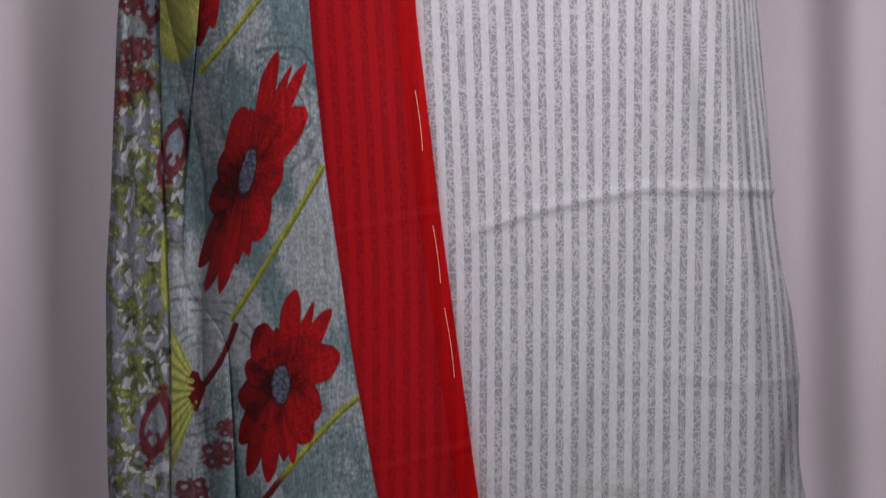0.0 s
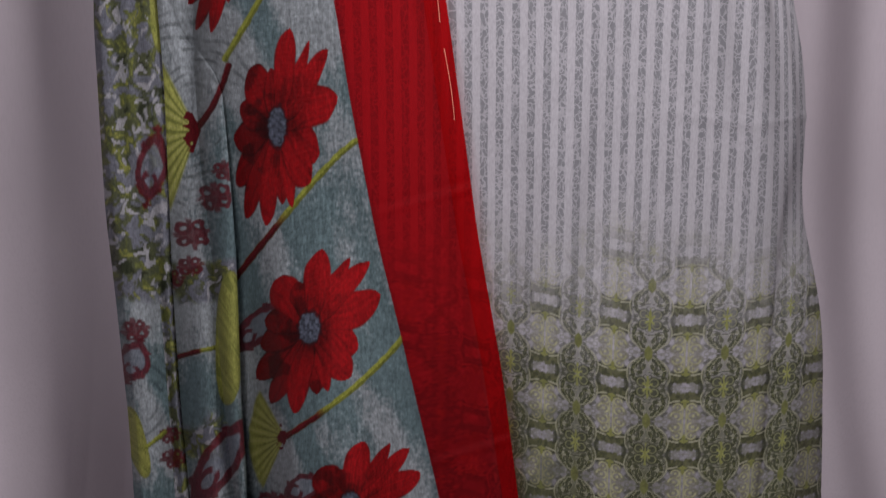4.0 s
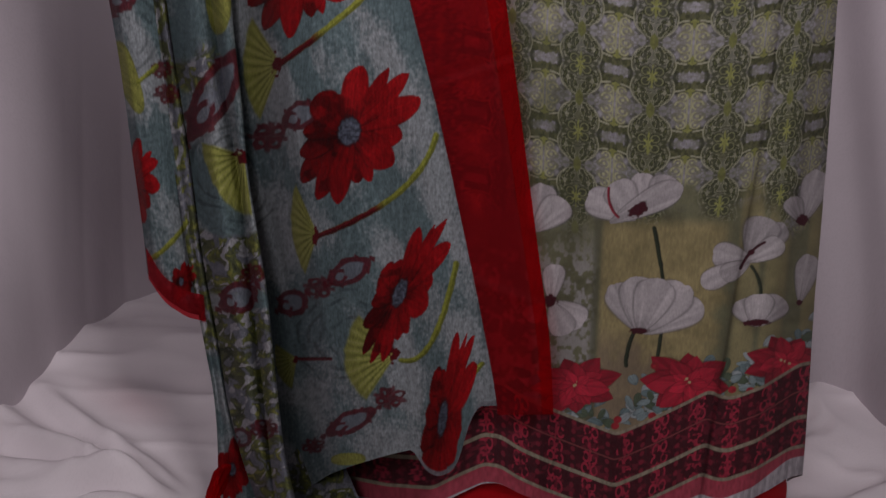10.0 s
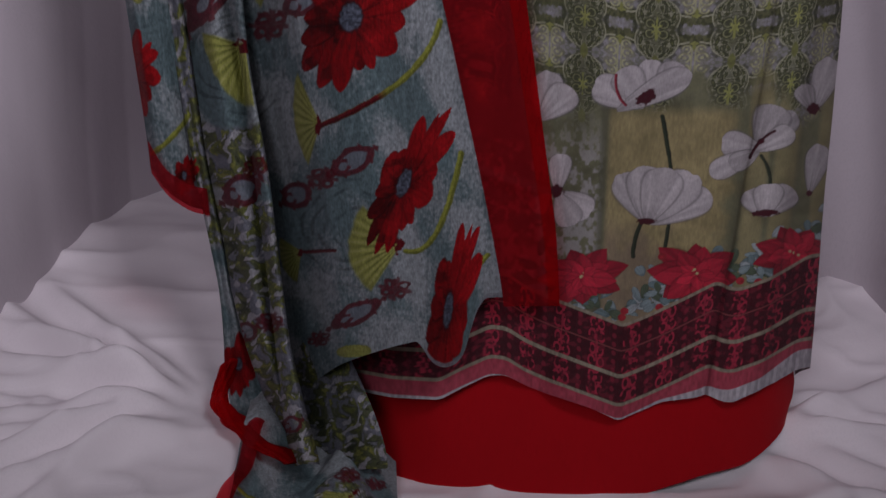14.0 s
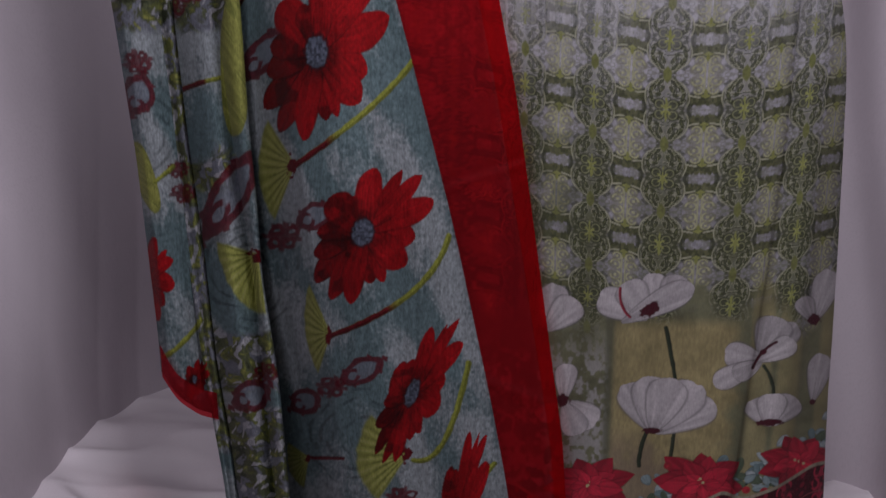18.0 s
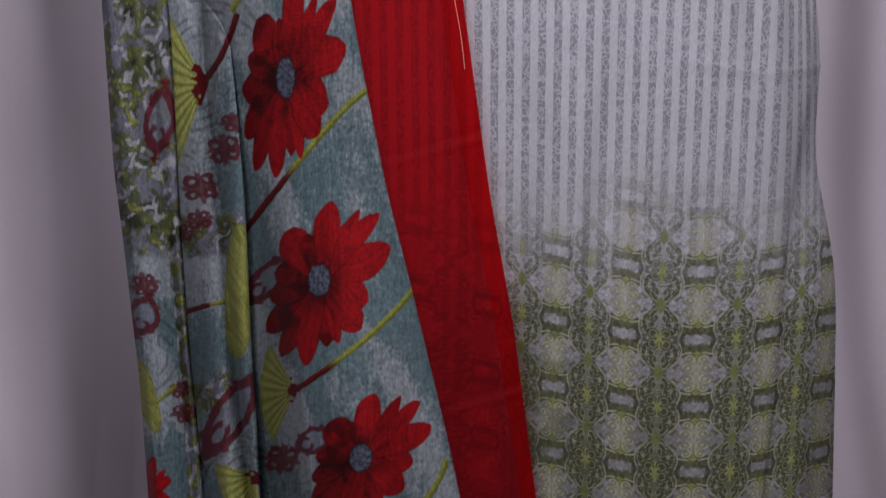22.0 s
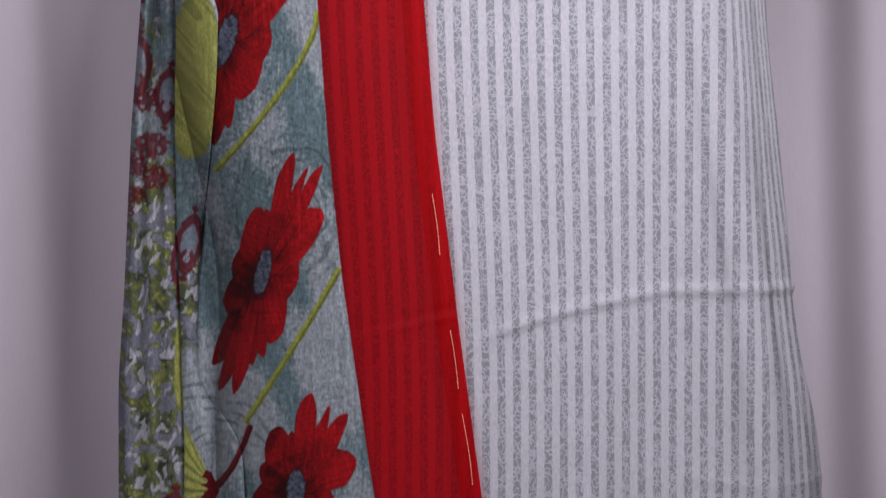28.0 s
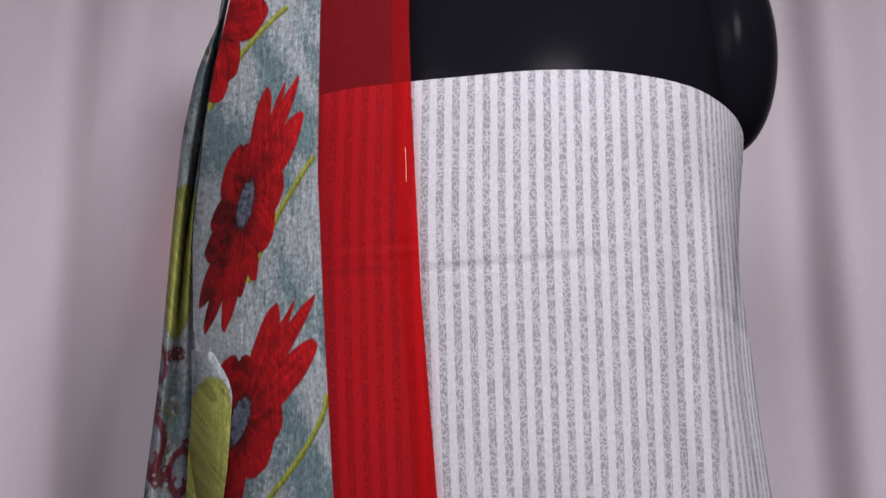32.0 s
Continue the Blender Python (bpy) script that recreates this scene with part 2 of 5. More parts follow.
# ---- grey backdrop curtain ----
def curtain():
    # the foot of the curtain is drawn forward at both sides; higher up it hangs nearly straight across
    foot = [(-1.15, 0.45), (-0.62, 0.74), (-0.455, 0.90), (-0.398, 1.06), (-0.362, 1.24), (-0.325, 1.42), (-0.15, 1.49), (0.05, 1.48), (0.24, 1.34), (0.335, 1.13), (0.41, 1.08), (0.68, 0.90), (1.15, 0.60)]
    hang = [(-1.15, 1.02), (-0.80, 1.22), (-0.60, 1.33), (-0.48, 1.39), (-0.38, 1.44), (-0.28, 1.47), (-0.15, 1.49), (0.05, 1.50), (0.20, 1.48), (0.32, 1.44), (0.45, 1.38), (0.75, 1.22), (1.15, 0.98)]
    def plan_line(plan):
        n = np.linspace(0, len(plan) - 1, 520)
        px, py = along(n, list(enumerate([p[0] for p in plan])), 0.8), along(n, list(enumerate([p[1] for p in plan])), 0.8)
        return px, py
    fx, fy = plan_line(foot)
    hx, hy = plan_line(hang)
    s = np.concatenate([[0], np.cumsum(np.hypot(np.diff(hx), np.diff(hy)))])
    nx, ny = np.gradient(hy), -np.gradient(hx)
    ln = np.hypot(nx, ny)
    nx, ny = nx / ln, ny / ln
    z = np.linspace(-0.008, 2.2, 100)
    S, Z = np.meshgrid(s, z)
    f = 0.019 * np.sin(S * 46 + 1.2 * np.sin(Z * 1.1) + 3 * noise(S * 3, Z * 0.5, 3)) + 0.022 * (noise(S * 9 + 0.25 * Z, Z * 0.35, 5) - 0.5)
    wide = hx[None] + (fx - hx)[None] * (smooth(0.55, 0.0, Z) ** 1.6)
    f = f * (0.22 + 0.78 * smooth(-0.30, -0.22, wide)) + 0 * Z
    # long slanting folds beside the scarf
    for knots, deep, broad in (([(0.0, -0.345), (0.2, -0.375), (0.4, -0.395), (0.65, -0.420), (0.9, -0.437), (1.3, -0.458), (2.2, -0.47)], 0.020, 0.030),
                               ([(0.0, -0.285), (0.2, -0.310), (0.4, -0.328), (0.65, -0.346), (0.9, -0.361), (1.3, -0.381), (2.2, -0.40)], -0.020, 0.034)):
        f = f + deep * np.exp(-((wide - along(Z, knots, 0.06)) / broad) ** 2) * smooth(-0.05, 0.2, Z)
    f = f + 0.7 * (0.045 * (noise(S * 5.5 - 0.5 * Z, Z * 0.6, 11) - 0.5) + 0.050 * (noise(S * 13 + 0.6 * Z, Z * 0.7, 12) - 0.5)) * smooth(1.3, 1.0, S)
    f = f * (0.70 + 0.30 * smooth(0.0, 0.8, Z)) + 0.03 * (1 - smooth(0, 0.12, Z)) * (noise(S * 14, Z * 3, 8) - 0.2)
    k = smooth(0.55, 0.0, Z) ** 1.6
    ob = sheet("backdrop_curtain", hx[None] + (fx - hx)[None] * k + nx[None] * f, hy[None] + (fy - hy)[None] * k + ny[None] * f, Z, CURTAIN)
    return tagged(ob, "grey cloth backdrop curtain hanging in soft vertical folds", "curtain")


curtain()

# ---- white sheet on the floor ----
def floor_sheet():
    x, y = np.meshgrid(np.linspace(-1.1, 1.1, 480), np.linspace(0.15, 1.55, 320))
    wx, wy = x + 0.06 * fractal(x * 4, y * 4, 14, 2), y + 0.06 * fractal(x * 4, y * 4, 15, 2)
    h = 0.010 * fractal(x * 4, y * 4, 2, 3) + 0.009 * (1 - np.abs(2 * fractal(wx * 4 + 1.5 * wy, wy * 9, 4, 2) - 1)) ** 4 + 0.003 * (1 - np.abs(2 * fractal(wx * 9 - 4 * wy, wy * 14, 6, 2) - 1)) ** 5
    crease = (1 - np.abs(2 * fractal(wx * 13 + 5 * wy, wy * 20 - 6 * wx, 21, 2) - 1)) ** 6
    h = h + 0.0045 * crease * smooth(0.35, 0.6, noise(x * 5, y * 5, 22)) + 0.004 * fractal(wx * 22, wy * 26, 23, 2)
    # folds that run out from the trailing scarf
    for a, sharp, high, length in ((172, 0.010, 0.010, 0.5), (186, 0.008, 0.009, 0.45), (158, 0.012, 0.012, 0.4), (203, 0.010, 0.010, 0.5), (222, 0.012, 0.011, 0.5), (140, 0.014, 0.012, 0.35), (-8, 0.012, 0.008, 0.5), (-30, 0.012, 0.009, 0.5), (18, 0.014, 0.009, 0.4), (-55, 0.012, 0.008, 0.4), (165, 0.005, 0.006, 0.35), (179, 0.005, 0.007, 0.5), (193, 0.005, 0.006, 0.4), (212, 0.006, 0.007, 0.55), (150, 0.006, 0.008, 0.45), (128, 0.010, 0.010, 0.3), (232, 0.007, 0.007, 0.5), (5, 0.006, 0.005, 0.4), (-18, 0.006, 0.006, 0.5), (-42, 0.006, 0.006, 0.5), (30, 0.008, 0.006, 0.4)):
        ox, oy = (-0.2, 0.95) if 90 < a < 270 else (0.22, 0.9)
        c, s = math.cos(math.radians(a)), math.sin(math.radians(a))
        u, v = (x - ox) * c + (y - oy) * s, -(x - ox) * s + (y - oy) * c
        v = v + 0.035 * (noise(u * 5, v * 0 + a, 3) - 0.5)
        sharp = max(sharp, 0.0085)
        h = h + 1.5 * high * np.exp(-(v / sharp) ** 2) * smooth(0.0, 0.08, u) * (1 - smooth(length * 0.6, length, u))
    ob = sheet("floor_sheet", x, y, h - 0.010, WHITE)
    return tagged(ob, "crumpled white cotton sheet spread on the floor", "sheet")


floor_sheet()

# ---- mannequin ----
CX, CY = 0.02, 0.98
# right-hand edge of the wrapped cloth by height, and the middle line, which leans over towards the hem
EDGE = [(0.0, 0.280), (0.07, 0.279), (0.29, 0.277), (0.344, 0.274), (0.435, 0.267), (0.51, 0.258), (0.56, 0.254), (0.634, 0.242), (0.705, 0.226), (0.817, 0.217), (0.862, 0.212), (0.944, 0.207), (1.0, 0.205), (1.05, 0.208), (1.09, 0.214), (1.2, 0.222)]
MIDLINE = [(0.0, 0.085), (0.3, 0.078), (0.5, 0.062), (0.7, 0.042), (0.9, 0.025), (1.2, 0.02)]
WIDTH = [(h, e - float(np.interp(h, [m[0] for m in MIDLINE], [m[1] for m in MIDLINE]))) for h, e in EDGE]
DEPTH = [(0.0, 0.150), (0.4, 0.150), (0.7, 0.147), (0.9, 0.14), (1.0, 0.145), (1.1, 0.15), (1.2, 0.14)]


def ring(theta, a, b, e=2.3):
    """A rounded body section; theta 0 is the front, growing to the right."""
    s, c = np.sin(theta), np.cos(theta)
    r = (np.abs(s / a) ** e + np.abs(c / b) ** e) ** (-1 / e)
    return r * s, -r * c


def mannequin():
    bm = bmesh.new()
    rows = []
    for z, a, b in ((0.0, 0.09, 0.09), (0.3, 0.11, 0.10), (0.6, 0.14, 0.12), (0.85, 0.15, 0.105), (1.0, 0.168, 0.12), (1.072, 0.176, 0.132), (1.132, 0.183, 0.135), (1.212, 0.186, 0.12), (1.272, 0.17, 0.10), (1.312, 0.12, 0.08), (1.342, 0.06, 0.06), (1.432, 0.05, 0.05)):
        t = np.linspace(0, 2 * np.pi, 48, endpoint=False)
        px, py = ring(t, a, b)
        rows.append([bm.verts.new((CX + x, CY + y, z)) for x, y in zip(px, py)])
    for r, q in zip(rows, rows[1:]):
        for k in range(48):
            bm.faces.new((r[k], r[(k + 1) % 48], q[(k + 1) % 48], q[k]))
    bm.faces.new(rows[0][::-1])
    bm.faces.new(rows[-1])
    for side in (1, -1):
        made = bmesh.ops.create_uvsphere(bm, u_segments=32, v_segments=20, radius=1)
        for v in made["verts"]:
            if side > 0:
                v.co = (CX + 0.187 + 0.042 * v.co.x, CY - 0.005 + 0.055 * v.co.y, 1.197 + 0.088 * v.co.z)
            else:
                v.co = (CX - 0.165 - 0.03 * v.co.x, CY + 0.02 + 0.05 * v.co.y, 1.202 + 0.07 * v.co.z)
    me = bpy.data.meshes.new("mannequin")
    bm.to_mesh(me)
    bm.free()
    me.polygons.foreach_set("use_smooth", np.ones(len(me.polygons), dtype=bool))
    ob = link("mannequin", me, BLACK)
    ob.modifiers.new("round", "SUBSURF").levels = 1
    ob.modifiers["round"].render_levels = 1
    return tagged(ob, "glossy black mannequin torso with short arm stubs, draped in cloth", "mannequin")


mannequin()

# ---- print drawing: every motif is painted in cloth coordinates (metres) ----
class Print:
    def __init__(self, X, Z, base):
        self.X, self.Z, self.c = X, Z, np.array(base, dtype=np.float32) + np.zeros(X.shape + (4,), dtype=np.float32)

    def near(self, x, z, r):
        ok = (np.abs(self.X - x) < r) & (np.abs(self.Z - z) < r)
        if not ok.any():
            return None
        i, j = np.where(ok.any(1))[0], np.where(ok.any(0))[0]
        return slice(i[0], i[-1] + 1), slice(j[0], j[-1] + 1)

    def put(self, w, mask, colour, shade=1.0):
        m = np.clip(mask, 0, 1)[..., None]
        c = np.array(colour, dtype=float)
        c = c * (shade[..., None] if isinstance(shade, np.ndarray) else shade)
        part = self.c[w]
        part[..., :3] = part[..., :3] * (1 - m) + c * m
        part[..., 3:] = np.maximum(part[..., 3:], m)
        self.c[w] = part

    def local(self, w, x, z, rx, rz, turn=0.0):
        u, v = (self.X[w] - x) / rx, (self.Z[w] - z) / rz
        c, s = math.cos(math.radians(turn)), math.sin(math.radians(turn))
        return u * c + v * s, -u * s + v * c

    def stroke(self, a, b, c, width, colour, dark=0.6, tip=None, split=0.7):
        """A painted line through three points, with a darker lower edge; tip recolours its far end."""
        p = [np.array(q, float) for q in (a, b, c)]
        w = self.near(*p[1], 0.008 + max(np.ptp([q[0] for q in p]), np.ptp([q[1] for q in p])))
        if w is None:
            return
        X, Z = self.X[w], self.Z[w]
        best, at, side = np.full(X.shape, 9.0), np.zeros(X.shape), np.zeros(X.shape)
        n = 22
        ctrl = 2 * p[1] - (p[0] + p[2]) / 2
        q = [(1 - t) ** 2 * p[0] + 2 * t * (1 - t) * ctrl + t * t * p[2] for t in np.linspace(0, 1, n)]
        for k in range(n - 1):
            o, d = q[k], q[k + 1] - q[k]
            L = d @ d + 1e-12
            t = np.clip(((X - o[0]) * d[0] + (Z - o[1]) * d[1]) / L, 0, 1)
            ex, ez = X - o[0] - t * d[0], Z - o[1] - t * d[1]
            dist = np.hypot(ex, ez)
            hit = dist < best
            best, at = np.where(hit, dist, best), np.where(hit, (k + t) / (n - 1), at)
            side = np.where(hit, (d[0] * ez - d[1] * ex) / math.sqrt(L), side)
        wd = width * (0.8 + 0.4 * noise(X * 300, Z * 300, 3))
        m = smooth(wd + 0.0005, wd - 0.0003, best)
        shade = np.where(side / width > 0.1, dark, 1.0) * (0.85 + 0.3 * noise(X * 500, Z * 500, 4))
        self.put(w, m, colour, shade)
        if tip is not None:
            self.put(w, m * smooth(split - 0.05, split + 0.05, at), tip, shade)

    def flower(self, eye, right, up, seed=1, dim=1.0):
        """A red flower: overlapping petals with dark streaks about a slate eye. The tips of its right-hand and upper petals
        give the slant and the squeeze that the hang of the cloth lends it."""
        e = np.array(eye)
        a, b_ = math.radians(20), math.radians(80)
        unit = np.array([[1.2 * math.cos(a), math.cos(b_)], [1.2 * math.sin(a), math.sin(b_)]])
        M = np.stack([np.array(right) - e, np.array(up) - e], 1) @ np.linalg.inv(unit)
        w = self.near(*eye, 1.6 * np.abs(M).sum(1).max())
        if w is None:
            return
        X, Z = self.X[w], self.Z[w]
        I = np.linalg.inv(M)
        u, v = I[0, 0] * (X - e[0]) + I[0, 1] * (Z - e[1]), I[1, 0] * (X - e[0]) + I[1, 1] * (Z - e[1])
        g = random.Random(seed)
        blot, speck = fractal(X * 130, Z * 130, seed + 2, 3), noise(X * 900, Z * 900, 5)
        t = np.linspace(0, 1, 200)
        for ang, length, wide, point, tone in PETALS:
            ang, length, tone = ang + g.uniform(-3, 3), length * g.uniform(0.96, 1.04), tone * g.uniform(0.92, 1.08)
            c, s = math.cos(math.radians(ang)), math.sin(math.radians(ang))
            p, q = (u * c + v * s) / length, (-u * s + v * c)
            q = q + 0.02 * np.sin(p * 6 + ang) + 0.03 * (noise(p * 6 + ang, q * 9, seed + 3) - 0.5)
            pc = np.clip(p, 0, 1)
            prof = lambda f: f ** 0.70 * (1 - f ** point) ** 0.68
            hw = wide * prof(pc) / prof(t).max() + 1e-4
            d = np.abs(q) / hw
            m = smooth(1.05, 0.93, d) * (p > 0.02) * (p < 1)
            streak = noise(q * 40 + ang, p * 2.2, seed)
            shade = tone * (0.72 + 0.42 * streak + 0.12 * (speck - 0.5)) - 0.30 * smooth(0.75, 1.0, d) - 0.5 * tone * smooth(0.62, 0.22, pc) * (0.25 + blot)
            shade = shade * (1 - 0.55 * smooth(0.50, 0.66, blot) * (0.4 + 0.6 * (tone < 0.8)))
            self.put(w, m, (0.50, 0.006, 0.010), np.clip(shade, 0.07, 1.25) * dim)
        eye_d = np.hypot(u / 0.17, v / 0.20) + 0.22 * (noise(X * 500, Z * 500, 5) - 0.5)
        self.put(w, smooth(1.30, 1.05, eye_d) * 0.8, (0.035, 0.008, 0.012))
        self.put(w, smooth(1.06, 0.92, eye_d), (0.115, 0.13, 0.175), 0.30 + 1.4 * noise(X * 800, Z * 800, 6))

    def fan(self, apex, one, two, tone=1.0, calyx=0.18):
        """A yellow-green pleated bud that opens from its calyx between two corners."""
        e = np.array(apex)
        M = np.stack([np.array(one) - e, np.array(two) - e], 1)
        mid = (np.array(apex) + np.array(one) + np.array(two)) / 3
        w = self.near(*mid, 1.1 * np.abs(M).sum(1).max())
        if w is None:
            return
        X, Z = self.X[w], self.Z[w]
        I = np.linalg.inv(M)
        s, t = I[0, 0] * (X - e[0]) + I[0, 1] * (Z - e[1]), I[1, 0] * (X - e[0]) + I[1, 1] * (Z - e[1])
        s, t = s + 0.05, t + 0.05
        phi = np.arctan2(np.clip(t, 1e-6, None), np.clip(s, 1e-6, None))
        R = (np.clip(s, 0, None) ** 2.5 + np.clip(t, 0, None) ** 2.5) ** 0.4 + 0.05 * (noise(phi * 9, s * 0, 5) - 0.5)
        m = smooth(1.05, 0.97, R) * smooth(-0.03, 0.03, s) * smooth(-0.03, 0.03, t)
        rib = 0.5 + 0.5 * np.sin(phi * 38 + 4.0 * noise(phi * 3, R * 1.2, 12) + 0.6 * R) * (0.5 + 0.5 * noise(phi * 9, R * 2, 13))
        shade = (0.80 + 0.30 * rib) * (0.92 + 0.16 * noise(X * 700, Z * 700, 9)) * (1.04 - 0.22 * smooth(0.75, 1.0, R))
        self.put(w, m, (0.50, 0.52, 0.13), shade * tone)
        self.put(w, m * smooth(0.40, 0.22, rib) * 0.55 * smooth(1.05, 0.55, R), (0.15, 0.18, 0.035))
        self.put(w, m * smooth(0.75, 0.90, rib) * 0.30, (0.62, 0.60, 0.30), tone)
        self.put(w, smooth(1.1, 0.85, (R + 0.3 * (noise(X * 400, Z * 400, 3) - 0.5)) / calyx) * (s > -0.06) * (t > -0.06), (0.20, 0.008, 0.014), 0.8)

    def pod(self, x, z, rx, rz, lean=0.0, tone=1.0):
        """A bud seen edge on, with slanting ribs."""
        w = self.near(x, z, 1.3 * max(rx, rz))
        if w is None:
            return
        X, Z = self.X[w], self.Z[w]
        u, v = (X - x - lean * (Z - z)) / rx, (Z - z) / rz
        e = (np.abs(u) ** 2.2 + np.abs(v) ** 2.6) + 0.10 * (noise(X * 400, Z * 200, 2) - 0.5)
        rib = noise((v * 5 + u * 1.6) * 2.2, u * 0.8, 14)
        shade = (0.66 + 0.55 * rib) * (1.04 - 0.25 * smooth(0.5, 1.0, e))
        m = smooth(1.05, 0.93, e)
        self.put(w, m, (0.50, 0.52, 0.13), shade * tone)
        self.put(w, m * smooth(0.54, 0.66, rib) * 0.65, (0.17, 0.20, 0.045))

    def link(self, a, b, wide, arrow=True):
        """A dark red chain link: a long lozenge ring with an arrow-shaped curl at its start."""
        a, b = np.array(a), np.array(b)
        d, mid = b - a, (a + b) / 2
        L = math.hypot(*d)
        w = self.near(*mid, 0.75 * L + wide)
        if w is None:
            return
        X, Z = self.X[w], self.Z[w]
        jit = 0.0016
        x, z = X - mid[0] + jit * (noise(X * 260, Z * 260, 6) - 0.5), Z - mid[1] + jit * (noise(X * 260, Z * 260, 7) - 0.5)
        u, v = (x * d[0] + z * d[1]) / (L * L / 2), (-x * d[1] + z * d[0]) / (L * wide)
        R = np.abs(u) ** 1.7 + np.abs(v) ** 1.5
        self.put(w, smooth(0.95, 0.75, R) * 0.7, (0.26, 0.28, 0.34))
        m = smooth(0.36, 0.22, np.abs(R - 0.82))
        if arrow:
            inner = np.abs((u + 0.45) / 0.36) ** 1.6 + np.abs(v / 0.52) ** 1.6
            m = np.maximum(m, smooth(0.45, 0.28, np.abs(inner - 0.75)) * smooth(-0.05, -0.2, u + 0.15 - 0.5 * np.abs(v)))
        for end in (-1.16, 1.16):
            m = np.maximum(m, smooth(1.1, 0.7, np.abs(u - end) / 0.16 + np.abs(v) / 0.40))
        m = np.maximum(m, smooth(1.0, 0.6, np.abs(np.abs(u) - 0.62) / 0.14 + np.abs(np.abs(v) - 0.72) / 0.32))
        self.put(w, m * 0.9, (0.155, 0.006, 0.016), 0.7 + 0.5 * noise(X * 500, Z * 500, 2))

    def knot(self, x, z, r, turn=0.0, flat=0.8):
        """A dark red knot of small rings between two chain links."""
        w = self.near(x, z, 1.6 * r)
        if w is None:
            return
        X, Z = self.X[w], self.Z[w]
        u, v = self.local(w, x, z, r, r * flat, turn)
        u, v = u + 0.25 * (noise(X * 300, Z * 300, 6) - 0.5), v + 0.25 * (noise(X * 300, Z * 300, 7) - 0.5)
        m = np.zeros(u.shape)
        for a, b_, k in ((0.0, 0.55, 0.44), (0.0, -0.55, 0.44), (0.60, 0.0, 0.42), (-0.60, 0.0, 0.42)):
            d = np.hypot((u - a) / k, (v - b_) / k)
            m = np.maximum(m, smooth(1.08, 0.85, d) * smooth(0.18, 0.40, d))
        m = np.maximum(m, smooth(0.30, 0.18, np.abs(np.abs(u) - np.abs(v))) * smooth(1.15, 0.9, np.hypot(u, v)) * 0.9)
        self.put(w, m * 0.9, (0.155, 0.006, 0.016), 0.7 + 0.5 * noise(X * 500, Z * 500, 2))


# angle, length, half width, bluntness of the tip, brightness
PETALS = [(224, 1.02, 0.19, 2.3, 0.52), (198, 0.84, 0.19, 2.5, 0.42), (172, 0.74, 0.17, 2.6, 0.46), (283, 0.84, 0.17, 2.2, 0.75), (243, 1.10, 0.17, 2.1, 0.66), (298, 0.88, 0.13, 1.7, 0.88),
          (262, 1.06, 0.19, 2.1, 0.86), (350, 0.84, 0.22, 2.8, 0.92), (326, 0.90, 0.24, 2.6, 0.98), (58, 1.08, 0.11, 1.6, 1.02), (137, 0.80, 0.25, 5.0, 0.78), (112, 0.62, 0.18, 3.0, 0.70), (20, 1.20, 0.22, 2.5, 1.06), (43, 1.24, 0.15, 1.7, 1.10), (80, 1.00, 0.21, 3.0, 1.00)]


def moss(X, Z, seed=0):
    """Leafy clumps of olive with yellow and white flecks on a slate ground; colour (..., 3)."""
    wx, wz = X + 0.006 * (noise(X * 140, Z * 140, 71) - 0.5), Z + 0.006 * (noise(X * 140, Z * 140, 72) - 0.5)
    a, b_, f = fractal(wx * 150, wz * 105, seed, 3), fractal(wx * 260 + 60 * wz, wz * 230, seed + 5, 3), noise(wx * 520, wz * 420, seed + 8)
    c = np.zeros(X.shape + (3,)) + np.array((0.255, 0.265, 0.315))
    leaf = smooth(0.435, 0.505, 0.55 * a + 0.45 * b_)
    for mask, colour in ((smooth(0.35, 0.8, f) * 0.5, (0.17, 0.18, 0.21)), (leaf * 0.9, (0.115, 0.130, 0.050)), (leaf * smooth(0.42, 0.34, b_) * 0.9, (0.045, 0.055, 0.028)),
                         (leaf * smooth(0.55, 0.64, b_) * 0.8, (0.20, 0.225, 0.060)), (leaf * smooth(0.63, 0.69, b_) * smooth(0.4, 0.7, f), (0.36, 0.37, 0.10)),
                         (smooth(0.635, 0.69, fractal(wx * 300 - 80 * wz, wz * 200, seed + 15, 2)), (0.52, 0.52, 0.55))):
        c = c * (1 - mask[..., None]) + np.array(colour) * mask[..., None]
    return c * (0.85 + 0.3 * noise(X * 900, Z * 900, 3))[..., None]


# lower edge of the front panel, with the curled tongue of cloth at its end
TONGUE = [(-0.12, 0.085), (-0.09, 0.105), (-0.075, 0.114), (-0.055, 0.121), (-0.036, 0.127), (-0.017, 0.132), (-0.0145, 0.122), (-0.010, 0.114), (-0.002, 0.110), (0.008, 0.115), (0.014, 0.128), (0.018, 0.150), (0.026, 0.166), (0.04, 0.166)]


